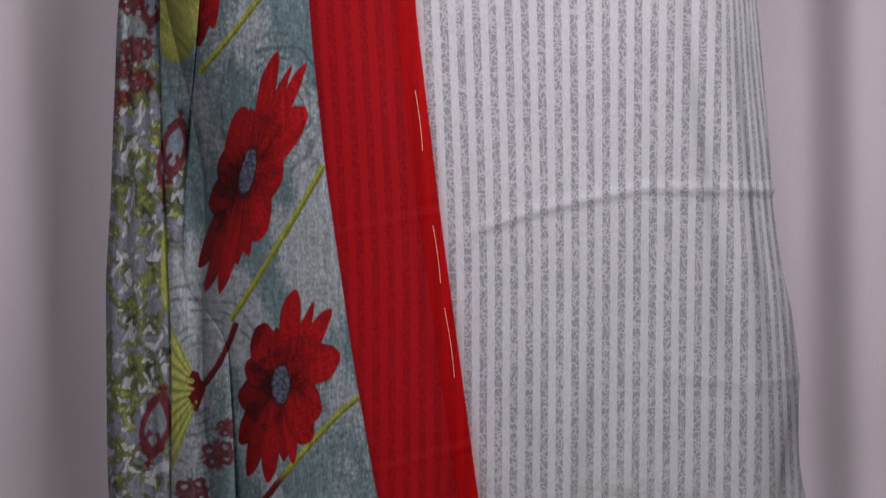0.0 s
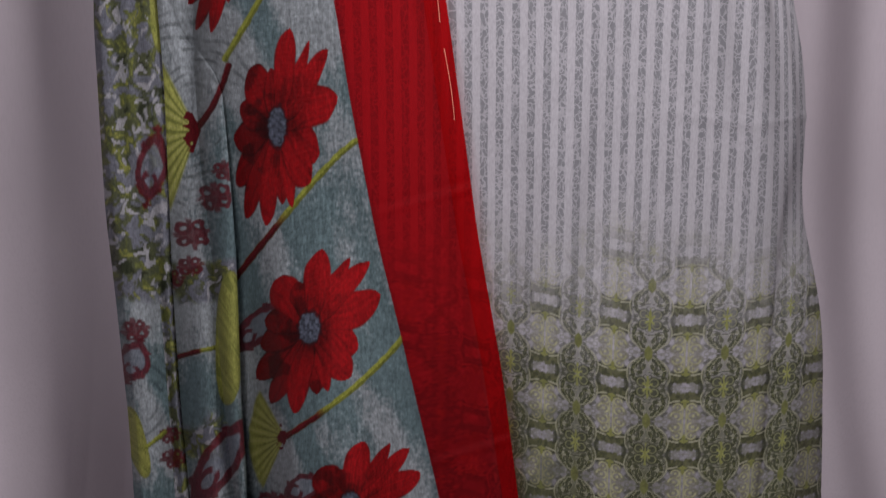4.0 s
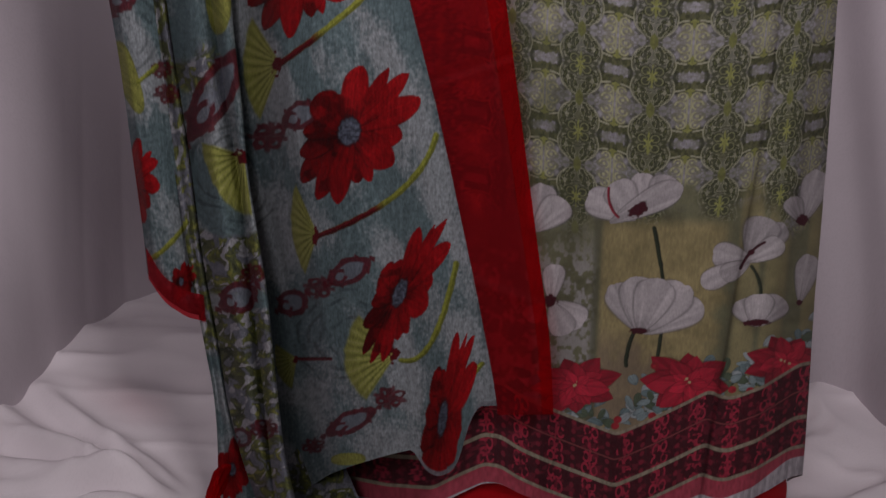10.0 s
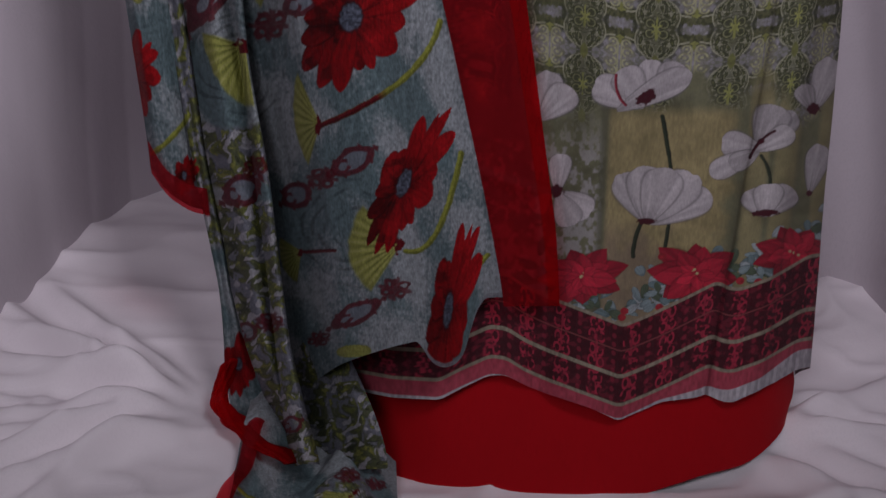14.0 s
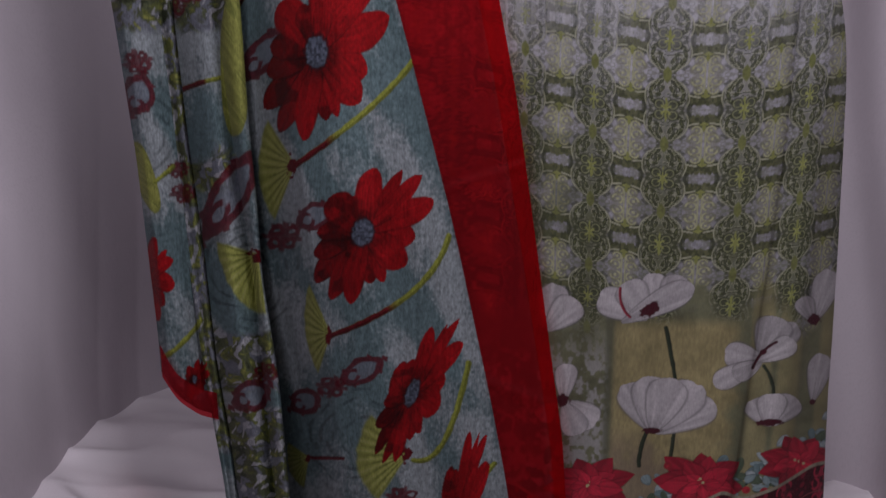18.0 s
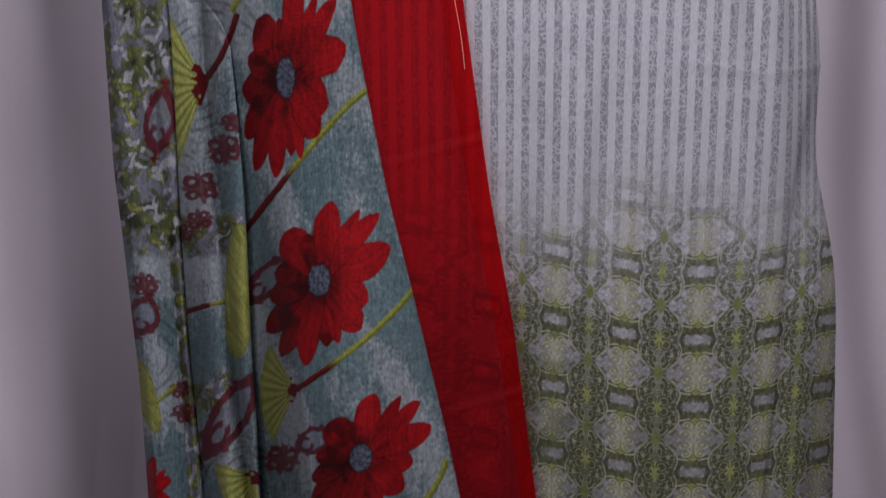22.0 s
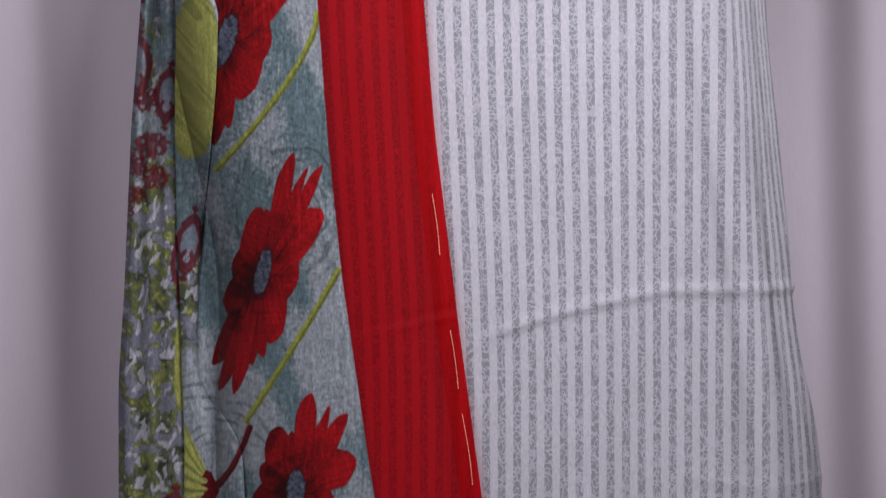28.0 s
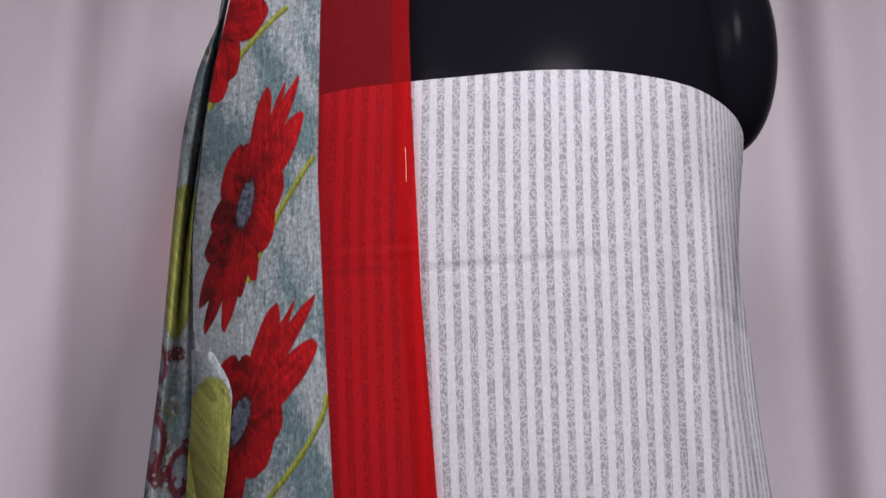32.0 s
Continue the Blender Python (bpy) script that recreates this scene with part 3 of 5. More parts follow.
def scarf_print(X, Z, mossy, layer):
    """The printed cloth of the scarf; layer says which length of it: front, pleat, rear or tail."""
    p = Print(X, Z, (0.15, 0.23, 0.25, 1))
    # teal ground: crepe grain, brushed pale swathes and rings like the grain of wood
    swathe = fractal(X * 42 + 16 * Z, Z * 14 - 6 * X, 3, 3)
    crepe = 0.45 * noise(X * 1000, Z * 620, 6) + 0.30 * noise(X * 420, Z * 520, 8) + 0.25 * noise(X * 900, Z * 110, 9)
    k = smooth(0.38, 0.66, swathe + 0.25 * (crepe - 0.5))[..., None]
    ground = np.array((0.180, 0.262, 0.278)) * (1 - k) + np.array((0.42, 0.465, 0.485)) * k
    p.c[..., :3] = ground * (0.62 + 0.76 * crepe)[..., None]
    for cx, cz, r in ((-0.146, 0.600, 0.060), (-0.185, 0.425, 0.034), (-0.062, 0.215, 0.042), (-0.130, 0.335, 0.045), (-0.105, 0.760, 0.045)):
        dx, dz = X - cx, (Z - cz) * 0.85
        R = np.hypot(dx, dz) + 0.006 * (noise(X * 60, Z * 60, 17) - 0.5)
        line = smooth(0.2, 0.9, np.sin(R * 1050 + 2.5 * np.arctan2(dz, dx) + 3 * noise(X * 90, Z * 90, 18))) * smooth(r, r * 0.7, R) * smooth(r * 0.15, r * 0.3, R) * smooth(0.25, 0.7, noise(X * 160, Z * 160, 19)) * 0.42
        p.c[..., :3] *= (1 - line)[..., None]
    mm = np.clip(mossy + 0.7 * (fractal(X * 70, Z * 70, 21, 3) - 0.5) * (mossy > 0.02), 0, 1)
    mm = smooth(0.3, 0.55, mm)[..., None]
    p.c[..., :3] = p.c[..., :3] * (1 - mm) + moss(X, Z, 4) * mm
    green, wine = (0.40, 0.43, 0.07), (0.17, 0.010, 0.014)
    if layer == "front":
        stem = lambda a, b_, c, tip=None, split=0.7: p.stroke(a, b_, c, 0.0018, green, 0.55, tip, split)
        stem((-0.128, 1.157), (-0.156, 1.121), (-0.176, 1.077))
        stem((-0.105, 1.045), (-0.126, 1.003), (-0.143, 0.956))
        stem((-0.089, 0.881), (-0.104, 0.842), (-0.148, 0.782))
        stem((-0.074, 0.724), (-0.096, 0.684), (-0.127, 0.632))
        stem((-0.050, 0.585), (-0.076, 0.560), (-0.124, 0.500), wine, 0.72)
        stem((-0.022, 0.466), (-0.052, 0.434), (-0.096, 0.401), wine, 0.74)
        stem((-0.002, 0.356), (-0.027, 0.317), (-0.078, 0.289), wine, 0.62)
        stem((0.010, 0.270), (-0.006, 0.214), (-0.026, 0.200))
        stem((0.027, 0.198), (0.020, 0.188), (0.014, 0.178))
        p.stroke((-0.094, 0.204), (-0.084, 0.203), (-0.072, 0.202), 0.0012, wine)
        p.stroke((-0.125, 0.628), (-0.134, 0.606), (-0.147, 0.588), 0.0017, wine)
        p.link((-0.124, 0.456), (-0.096, 0.486), 0.0085)
        p.knot(-0.104, 0.357, 0.012, 35)
        p.link((-0.095, 0.364), (-0.072, 0.375), 0.0085)
        p.link((-0.104, 0.240), (-0.086, 0.249), 0.0095)
        p.knot(-0.077, 0.254, 0.010, 30)
        p.link((-0.071, 0.257), (-0.045, 0.272), 0.0085)
        p.link((-0.077, 0.145), (-0.044, 0.163), 0.0075)
        p.knot(-0.034, 0.172, 0.011, 30)
        p.knot(-0.086, 0.137, 0.008, 30)
        p.fan((-0.096, 0.402), (-0.111, 0.431), (-0.110, 0.368), 0.92)
        p.fan((-0.078, 0.291), (-0.090, 0.325), (-0.087, 0.264), 0.92)
        p.fan((-0.031, 0.205), (-0.055, 0.233), (-0.052, 0.170))
        p.fan((-0.095, 0.204), (-0.108, 0.215), (-0.099, 0.181), 0.8)
        p.pod(-0.063, 0.125, 0.012, 0.005)
        p.flower((-0.181, 1.138), (-0.139, 1.151), (-0.158, 1.216), 3)
        p.flower((-0.148, 1.009), (-0.112, 1.073), (-0.137, 1.097), 4)
        p.flower((-0.144, 0.862), (-0.098, 0.913), (-0.124, 0.944), 5)
        p.flower((-0.119, 0.721), (-0.084, 0.756), (-0.102, 0.792), 6)
        p.flower((-0.097, 0.593), (-0.061, 0.611), (-0.088, 0.649), 7)
        p.flower((-0.079, 0.471), (-0.035, 0.488), (-0.069, 0.520), 8)
        p.flower((-0.055, 0.358), (-0.009, 0.378), (-0.045, 0.401), 9)
        p.flower((-0.026, 0.249), (0.008, 0.285), (-0.013, 0.297), 10)
        p.flower((0.001, 0.156), (0.023, 0.190), (0.011, 0.224), 11)
        w = slice(None), slice(None)
        p.put(w, smooth(0.0042, 0.0030, Z - along(X, TONGUE, 0.002)) * smooth(-0.017, -0.014, X) * 0.9, (0.30, 0.31, 0.34), 0.8 + 0.4 * crepe)
    if layer == "pleat":
        p.stroke((-0.126, 0.628), (-0.134, 0.606), (-0.147, 0.588), 0.0017, wine)
        p.stroke((-0.133, 0.458), (-0.148, 0.455), (-0.162, 0.450), 0.0014, green, 0.55, wine, 0.4)
        p.link((-0.166, 0.717), (-0.160, 0.753), 0.008)
        for x, z, r in ((-0.134, 0.550, 0.011), (-0.128, 0.566, 0.008), (-0.149, 0.528, 0.012), (-0.150, 0.508, 0.008), (-0.162, 0.500, 0.008)):
            p.knot(x, z, r, 55)
        p.link((-0.152, 0.358), (-0.118, 0.412), 0.011)
        p.knot(-0.119, 0.265, 0.009, 60)
        p.link((-0.141, 0.242), (-0.118, 0.256), 0.0105)
        p.knot(-0.118, 0.151, 0.010, 20)
        p.link((-0.141, 0.142), (-0.128, 0.148), 0.008)
        p.link((-0.116, 0.064), (-0.102, 0.070), 0.007)
        p.pod(-0.1625, 0.838, 0.0155, 0.052, 0.02)
        p.fan((-0.146, 0.589), (-0.166, 0.630), (-0.163, 0.541), calyx=0.24)
        p.pod(-0.1275, 0.4635, 0.0085, 0.042, 0.04)
        p.fan((-0.121, 0.345), (-0.146, 0.353), (-0.118, 0.304))
    if layer == "rear":
        for x, z, r in ((-0.187, 0.794, 0.011), (-0.196, 0.782, 0.008), (-0.190, 0.822, 0.009), (-0.204, 0.812, 0.007), (-0.204, 0.787, 0.008), (-0.184, 0.775, 0.009), (-0.199, 0.87, 0.007), (-0.186, 0.90, 0.007),
                        (-0.184, 0.468, 0.009), (-0.163, 0.387, 0.008), (-0.165, 0.402, 0.007), (-0.196, 0.765, 0.007), (-0.202, 0.755, 0.006)):
            p.knot(x, z, r, 60)
        p.link((-0.197, 0.824), (-0.196, 0.861), 0.009)
        p.link((-0.179, 0.808), (-0.176, 0.841), 0.008)
        p.link((-0.198, 0.877), (-0.196, 0.907), 0.006)
        p.link((-0.175, 0.548), (-0.168, 0.587), 0.009)
        p.link((-0.167, 0.705), (-0.165, 0.745), 0.007)
        p.link((-0.190, 0.437), (-0.182, 0.460), 0.010)
        p.pod(-0.187, 0.964, 0.0105, 0.054)
        p.pod(-0.165, 0.665, 0.005, 0.030)
        p.pod(-0.1855, 0.397, 0.006, 0.023, -0.2)
        p.stroke((-0.158, 0.303), (-0.171, 0.287), (-0.183, 0.278), 0.0016, green, 0.55)
        p.stroke((-0.168, 0.404), (-0.175, 0.398), (-0.180, 0.394), 0.0013, green, 0.55)
        p.flower((-0.191, 0.331), (-0.172, 0.327), (-0.182, 0.358), 12)
        p.flower((-0.165, 0.262), (-0.155, 0.266), (-0.162, 0.276), 13, 0.8)
        p.flower((-0.142, 0.120), (-0.126, 0.135), (-0.140, 0.146), 14, 0.9)
    if layer == "tail":
        p.stroke((-0.150, 0.834), (-0.132, 0.822), (-0.112, 0.808), 0.0016, green, 0.55)
        p.fan((-0.066, 0.822), (-0.088, 0.818), (-0.074, 0.800))
        p.knot(-0.072, 0.838, 0.010, 20)
        p.knot(-0.052, 0.835, 0.008, 20)
        p.flower((-0.115, 0.745), (-0.085, 0.760), (-0.110, 0.780), 15)
    return p.c


# ---- kurta: striped cloth wrapped round the torso, with a placement print below ----
# the lowest gilt cord of the stepped border, which follows the folds of the hem
CORD = [(-0.30, 0.112), (-0.063, 0.112), (-0.037, 0.105), (-0.006, 0.102), (0.013, 0.113), (0.029, 0.121), (0.040, 0.119), (0.052, 0.110), (0.071, 0.100), (0.095, 0.089), (0.118, 0.079), (0.138, 0.089), (0.156, 0.099), (0.178, 0.112), (0.186, 0.108), (0.194, 0.107), (0.213, 0.115), (0.236, 0.133), (0.30, 0.15)]
PINK = [(-0.3, 0.013), (0.03, 0.014), (0.10, 0.011), (0.118, 0.011), (0.145, 0.009), (0.172, 0.016), (0.195, 0.015), (0.213, 0.014), (0.237, 0.008), (0.3, 0.008)]
TURNUP = [(-0.3, 0.003), (0.03, 0.003), (0.05, 0.0), (0.10, 0.0), (0.118, 0.002), (0.150, 0.003), (0.177, 0.008), (0.196, 0.010), (0.215, 0.011), (0.234, 0.015), (0.3, 0.015)]
# columns of the trellis across the cloth, and how far each one hangs up from the middle one
COLUMN = [(-0.10, -5.4), (0.0426, -2.0), (0.0847, -1.0), (0.1280, 0.0), (0.1753, 1.0), (0.2125, 2.0), (0.245, 3.0), (0.30, 5.0)]
RISE = [(-0.10, 0.050), (0.0, 0.027), (0.0426, 0.017), (0.0847, 0.0092), (0.1280, 0.0), (0.1753, 0.0012), (0.2125, 0.0100), (0.245, 0.018), (0.30, 0.03)]


def cord(X):
    return along(X, CORD, 0.003)


def lattice(p):
    """Olive filigree trellis: columns of ringed rosettes, double bars between them and pale curls in the open cells."""
    X, Z = p.X, p.Z
    a = along(X, COLUMN, 0.004) + 0.05 * (noise(X * 14, Z * 14, 31) - 0.5)
    u = a - np.round(a)
    b_ = (Z - along(X, RISE, 0.012) - 0.4343) / 0.0425
    v = b_ - np.round(b_)
    au, av = np.abs(u), np.abs(v)
    h, vv = 0.5 - au, 0.5 - av
    wob = 0.04 * (fractal(X * 520, Z * 520, 32, 2) - 0.5)
    grain, blot, fine = noise(X * 900, Z * 500, 33), fractal(X * 120, Z * 120, 34, 3), fractal(X * 620, Z * 620, 36, 2)
    full = slice(None), slice(None)
    edge = Z + 0.030 * (noise(X * 45, Z * 25, 35) - 0.5)
    cover = smooth(0.545, 0.445, edge)
    fade = smooth(0.562, 0.472, edge)
    deep = smooth(0.50, 0.36, Z)
    olive, dark, cream, lime = (0.105, 0.112, 0.040), (0.030, 0.034, 0.014), (0.40, 0.40, 0.28), (0.27, 0.285, 0.085)
    # pale ground, greyer lower down
    p.put(full, cover, (0.455, 0.440, 0.480), (1.0 - 0.30 * deep) * (0.78 + 0.34 * grain) * (0.86 + 0.28 * blot))
    # olive wash behind the rosettes
    lobe = np.hypot(u / 0.295, (av - 0.175) / 0.270)
    body = smooth(1.12, 0.95, lobe + 0.5 * wob)
    p.put(full, fade * body * (0.34 + 0.46 * deep) * (0.55 + 0.7 * blot), olive, 0.85 + 0.6 * fine)
    p.put(full, fade * 0.35 * deep * smooth(0.34, 0.24, au + 0.2 * (fine - 0.5)), olive, 0.8)
    # double bars with dark rims and stitched ends
    ragged = 0.04 * (noise(X * 900, Z * 260, 37) - 0.5)
    for off in (0.155, -0.155):
        bar = smooth(0.100, 0.070, np.abs(v - off + wob + ragged)) * smooth(0.245, 0.215, h + 0.4 * ragged)
        p.put(full, fade * bar * 0.92, (0.112, 0.118, 0.042), 0.50 + 0.75 * fine)
        p.put(full, fade * bar * smooth(0.45, 0.62, noise(X * 640, Z * 420, 38)) * 0.65, dark, 1.2)
        p.put(full, fade * smooth(0.022, 0.010, np.abs(v - off * 1.50)) * smooth(0.22, 0.19, h) * 0.75, dark, 1.3)
    p.put(full, fade * smooth(0.050, 0.030, np.abs(v)) * smooth(0.155, 0.12, h) * 0.10, olive)
    for hh, ww in ((0.185, 0.030), (0.215, 0.022)):
        p.put(full, fade * smooth(ww, ww * 0.5, np.abs(h - hh)) * smooth(0.085, 0.05, np.abs(av - 0.03)) * 0.7, dark, 1.3)
    # loose olive threads over the pale cells
    p.put(full, fade * (1.0 - body) * smooth(0.070, 0.030, np.abs(fractal(au * 9 + 7, av * 10, 62, 2) - 0.48)) * 0.45, olive, 1.1)
    # leaves inside the rosettes: a spray on each side, dark with cream edges
    phi = np.degrees(np.arctan2((av - 0.175) / 0.270, au / 0.295))
    for lu, lv, ru, rv, tilt in ((0.135, 0.370, 0.110, 0.040, -40), (0.205, 0.280, 0.085, 0.034, -60), (0.195, 0.120, 0.070, 0.030, 30), (0.215, 0.195, 0.070, 0.026, 75), (0.075, 0.280, 0.075, 0.028, -62), (0.135, 0.215, 0.060, 0.022, 10)):
        c, s = math.cos(math.radians(tilt)), math.sin(math.radians(tilt))
        t, q = (au - lu) * c + (av - lv) * s, -(au - lu) * s + (av - lv) * c
        drop = np.hypot(t / ru, q / (rv * (1.0 - 0.45 * np.clip(t / ru, -1, 1)))) + 2 * wob
        p.put(full, fade * smooth(1.30, 1.12, drop) * smooth(0.95, 1.05, drop) * 0.55, cream, 0.70 + 0.4 * grain)
        p.put(full, fade * smooth(1.08, 0.92, drop) * 0.85, dark, 0.9 + 1.4 * fine)
        p.put(full, fade * smooth(0.40, 0.25, drop) * 0.6, olive, 1.5)
    # mirrored hair-thin tracery in dark and pale thread
    vine = fractal(au * 13 + 3, av * 12, 61, 2)
    p.put(full, fade * body * smooth(0.060, 0.025, np.abs(vine - 0.44)) * 0.75, dark, 1.4)
    p.put(full, fade * body * smooth(0.040, 0.015, np.abs(vine - 0.57)) * 0.55, cream, 0.75 + 0.4 * grain)
    p.put(full, fade * (1 - body) * smooth(0.030, 0.012, np.abs(vine - 0.52)) * 0.35, olive, 1.3)
    # cream outline of the two lobes, with dark dashes outside it
    p.put(full, fade * smooth(0.09, 0.05, np.abs(lobe + wob - 1.13)) * smooth(0.2, 0.6, 0.5 + 0.5 * np.sin(np.radians(phi) * 10)) * 0.6, dark, 1.2)
    p.put(full, fade * smooth(0.042, 0.018, np.abs(lobe + wob - 1.0)) * smooth(0.03, 0.06, av) * 0.85, cream, 0.70 + 0.4 * grain)
    # knot of four curls with a lime cross
    curl = np.hypot((au - 0.090) / 0.058, (av - 0.075) / 0.058) + 2 * wob
    p.put(full, fade * smooth(1.7, 1.3, curl) * 0.8, dark, 1.3)
    p.put(full, fade * smooth(0.22, 0.10, np.abs(curl - 0.95)) * 0.7, (0.30, 0.31, 0.16), 0.65 + 0.5 * fine)
    p.put(full, fade * smooth(0.026, 0.012, np.abs(au - 1.0 * av + wob)) * smooth(0.11, 0.07, np.hypot(au, av)), lime, 1.0 + 0.3 * fine)
    p.put(full, fade * smooth(0.022, 0.010, au + wob) * smooth(0.19, 0.15, av), lime, 0.95)
        # olive tie between one rosette and the next
    p.put(full, fade * smooth(1.15, 0.85, au / (0.055 + 0.7 * vv) + vv / 0.12), (0.165, 0.175, 0.055), 0.7 + 0.6 * fine)
    p.put(full, fade * smooth(0.022, 0.010, np.abs(au - 0.065 - 0.75 * vv)) * smooth(0.16, 0.11, vv) * 0.4, dark, 1.6)
    # C-shaped curls about a stem in the open cells, with a finial above and below
    for cu, cv, ru, rv in ((0.112, 0.082, 0.070, 0.064), (0.092, 0.212, 0.056, 0.054)):
        ring_ = np.hypot((h - cu) / ru, (vv - cv) / rv) + wob
        gap = smooth(-0.75, -0.45, -np.cos(np.arctan2((vv - cv) / rv, (h - cu) / ru) + 0.9))
        line = np.maximum(smooth(0.26, 0.12, np.abs(ring_ - 1)) * gap, smooth(0.42, 0.25, ring_))
        p.put(full, fade * smooth(1.75, 1.25, ring_) * 0.55, (0.19, 0.185, 0.115), 0.8 + 0.4 * fine)
        p.put(full, fade * line * 0.85, (0.40, 0.40, 0.22), 0.85 + 0.4 * grain)
    p.put(full, fade * smooth(0.014, 0.006, np.abs(h - 0.024)) * smooth(0.25, 0.22, vv) * 0.7, (0.42, 0.42, 0.22))
    p.put(full, fade * smooth(1.1, 0.8, h / 0.070 + np.abs(vv - 0.295) / 0.040) * 0.85, lime, 0.9 + 0.3 * fine)
    p.put(full, fade * smooth(1.1, 0.8, h / 0.030 + np.abs(vv - 0.245) / 0.070), lime, 0.85)
    arch = vv - 0.315 + 0.9 * (h - 0.02) ** 2
    p.put(full, fade * smooth(0.018, 0.009, np.abs(arch)) * smooth(0.23, 0.20, h) * smooth(0.05, 0.08, h) * 0.9, cream, 0.95)
    # darker mottling in the columns next to the scarf, stronger lower down
    scarf_side = smooth(0.100, 0.070, X) * smooth(0.50, 0.40, Z)
    p.put(full, fade * 0.45 * scarf_side * smooth(0.35, 0.6, fractal(X * 90, Z * 90, 65, 3)), dark, 1.8)


def petal(p, base, tip, wide, colour, tone=1.0, blunt=4.0, seed=0, vein=0.25, taper=0.5):
    """One painted petal from base to tip, with veins along it and a thin dark edge."""
    b_, t = np.array(base), np.array(tip)
    d = t - b_
    L = math.hypot(*d)
    w = p.near(*((b_ + t) / 2), 0.6 * L + 1.2 * wide)
    if w is None:
        return
    X, Z = p.X[w], p.Z[w]
    f, q = ((X - b_[0]) * d[0] + (Z - b_[1]) * d[1]) / (L * L), (-(X - b_[0]) * d[1] + (Z - b_[1]) * d[0]) / L
    f = f + 0.05 * (noise(q * 260, f * 0, seed) - 0.5) * smooth(0.5, 1.0, f)
    fc = np.clip(f, 0, 1)
    prof = lambda s: s ** 0.62 * (1 - s ** blunt) ** taper
    e = np.abs(q) / (wide * prof(fc) / prof(np.linspace(0, 1, 100)).max() + 1e-5)
    inside = (f > 0.01) * (f < 1)
    streak = noise(q / wide * 5 / (0.25 + fc), fc * 1.5, seed)
    shade = tone * (1.0 - vein + 1.4 * vein * streak - 0.30 * smooth(0.40, 0.0, fc) - 0.12 * smooth(0.7, 1.0, e)) * (0.93 + 0.14 * noise(X * 800, Z * 800, 4))
    p.put(w, smooth(1.20, 1.06, e) * (f > 0) * (f < 1.03) * 0.55, np.array(colour) * 0.22)
    p.put(w, smooth(1.06, 0.94, e) * inside, colour, shade)


def poppies(p):
    """White poppies with dark hearts on thin green stems."""
    stem, heart, ivory, red = (0.030, 0.040, 0.022), (0.060, 0.005, 0.012), (0.56, 0.52, 0.53), (0.26, 0.012, 0.03)
    p.stroke((0.1344, 0.294), (0.1393, 0.273), (0.1430, 0.253), 0.0013, stem)
    p.stroke((0.1255, 0.221), (0.1222, 0.208), (0.1215, 0.196), 0.0013, stem)
    p.stroke((0.1435, 0.222), (0.1425, 0.210), (0.1415, 0.196), 0.0012, stem)
    p.stroke((0.1980, 0.268), (0.2040, 0.257), (0.2060, 0.245), 0.0010, stem)
    p.stroke((0.2020, 0.200), (0.1960, 0.186), (0.1840, 0.176), 0.0008, stem)

    def bloom(petals, at, size, turn=0.0):
        for k, (base, tip, wide, tone) in enumerate(petals):
            petal(p, base, tip, wide, ivory, tone, 5.0, 20 + k)
        w = p.near(*at, 2 * max(size))
        if w is not None:
            u, v = p.local(w, at[0], at[1], 1.0, 1.0, turn)
            p.put(w, smooth(1.15, 0.85, np.hypot(u / size[0], v / size[1]) + 0.5 * (noise(p.X[w] * 600, p.Z[w] * 600, 2) - 0.5)), heart)

    bloom([((0.1277, 0.306), (0.1245, 0.3310), 0.0078, 0.98), ((0.1310, 0.305), (0.1428, 0.3290), 0.0092, 0.78), ((0.1230, 0.300), (0.0915, 0.3160), 0.0100, 0.92), ((0.1230, 0.301), (0.1075, 0.3250), 0.0098, 0.86), ((0.1060, 0.2975), (0.1495, 0.3225), 0.0085, 0.90)], (0.1240, 0.3065), (0.0068, 0.0042), 35)
    p.stroke((0.1047, 0.3210), (0.1060, 0.3100), (0.1115, 0.3015), 0.0008, red)
    bloom([((0.1300, 0.2200), (0.1105, 0.2550), 0.0098, 0.86), ((0.1300, 0.2200), (0.1690, 0.2410), 0.0105, 1.0), ((0.1300, 0.2205), (0.1570, 0.2550), 0.0125, 1.02), ((0.1290, 0.2205), (0.1250, 0.2605), 0.0110, 1.0), ((0.1295, 0.2205), (0.1405, 0.2585), 0.0125, 1.05)], (0.1287, 0.2215), (0.0062, 0.0022))
    bloom([((0.0660, 0.2420), (0.0560, 0.2300), 0.0070, 0.8), ((0.0711, 0.2430), (0.0729, 0.2698), 0.0070, 0.95), ((0.0715, 0.2430), (0.0925, 0.2268), 0.0095, 1.0), ((0.0712, 0.2430), (0.0815, 0.2190), 0.0085, 0.92)], (0.0707, 0.2440), (0.0042, 0.0045))
    bloom([((0.0583, 0.2920), (0.0648, 0.3240), 0.0095, 0.80), ((0.0589, 0.2925), (0.0782, 0.3132), 0.0100, 0.92)], (0.0575, 0.2920), (0.0030, 0.0030))
    bloom([((0.1950, 0.2760), (0.2177, 0.2955), 0.0080, 0.66), ((0.1955, 0.2740), (0.2052, 0.3015), 0.0115, 0.72), ((0.1980, 0.2728), (0.1725, 0.2765), 0.0085, 0.90), ((0.1970, 0.2715), (0.1670, 0.2545), 0.0075, 0.96), ((0.1970, 0.2710), (0.1795, 0.2602), 0.0065, 0.85), ((0.1940, 0.2710), (0.2165, 0.2850), 0.0075, 0.95)], (0.1971, 0.2775), (0.0022, 0.0022))
    p.stroke((0.1912, 0.2665), (0.1965, 0.2774), (0.2050, 0.2845), 0.0009, heart)
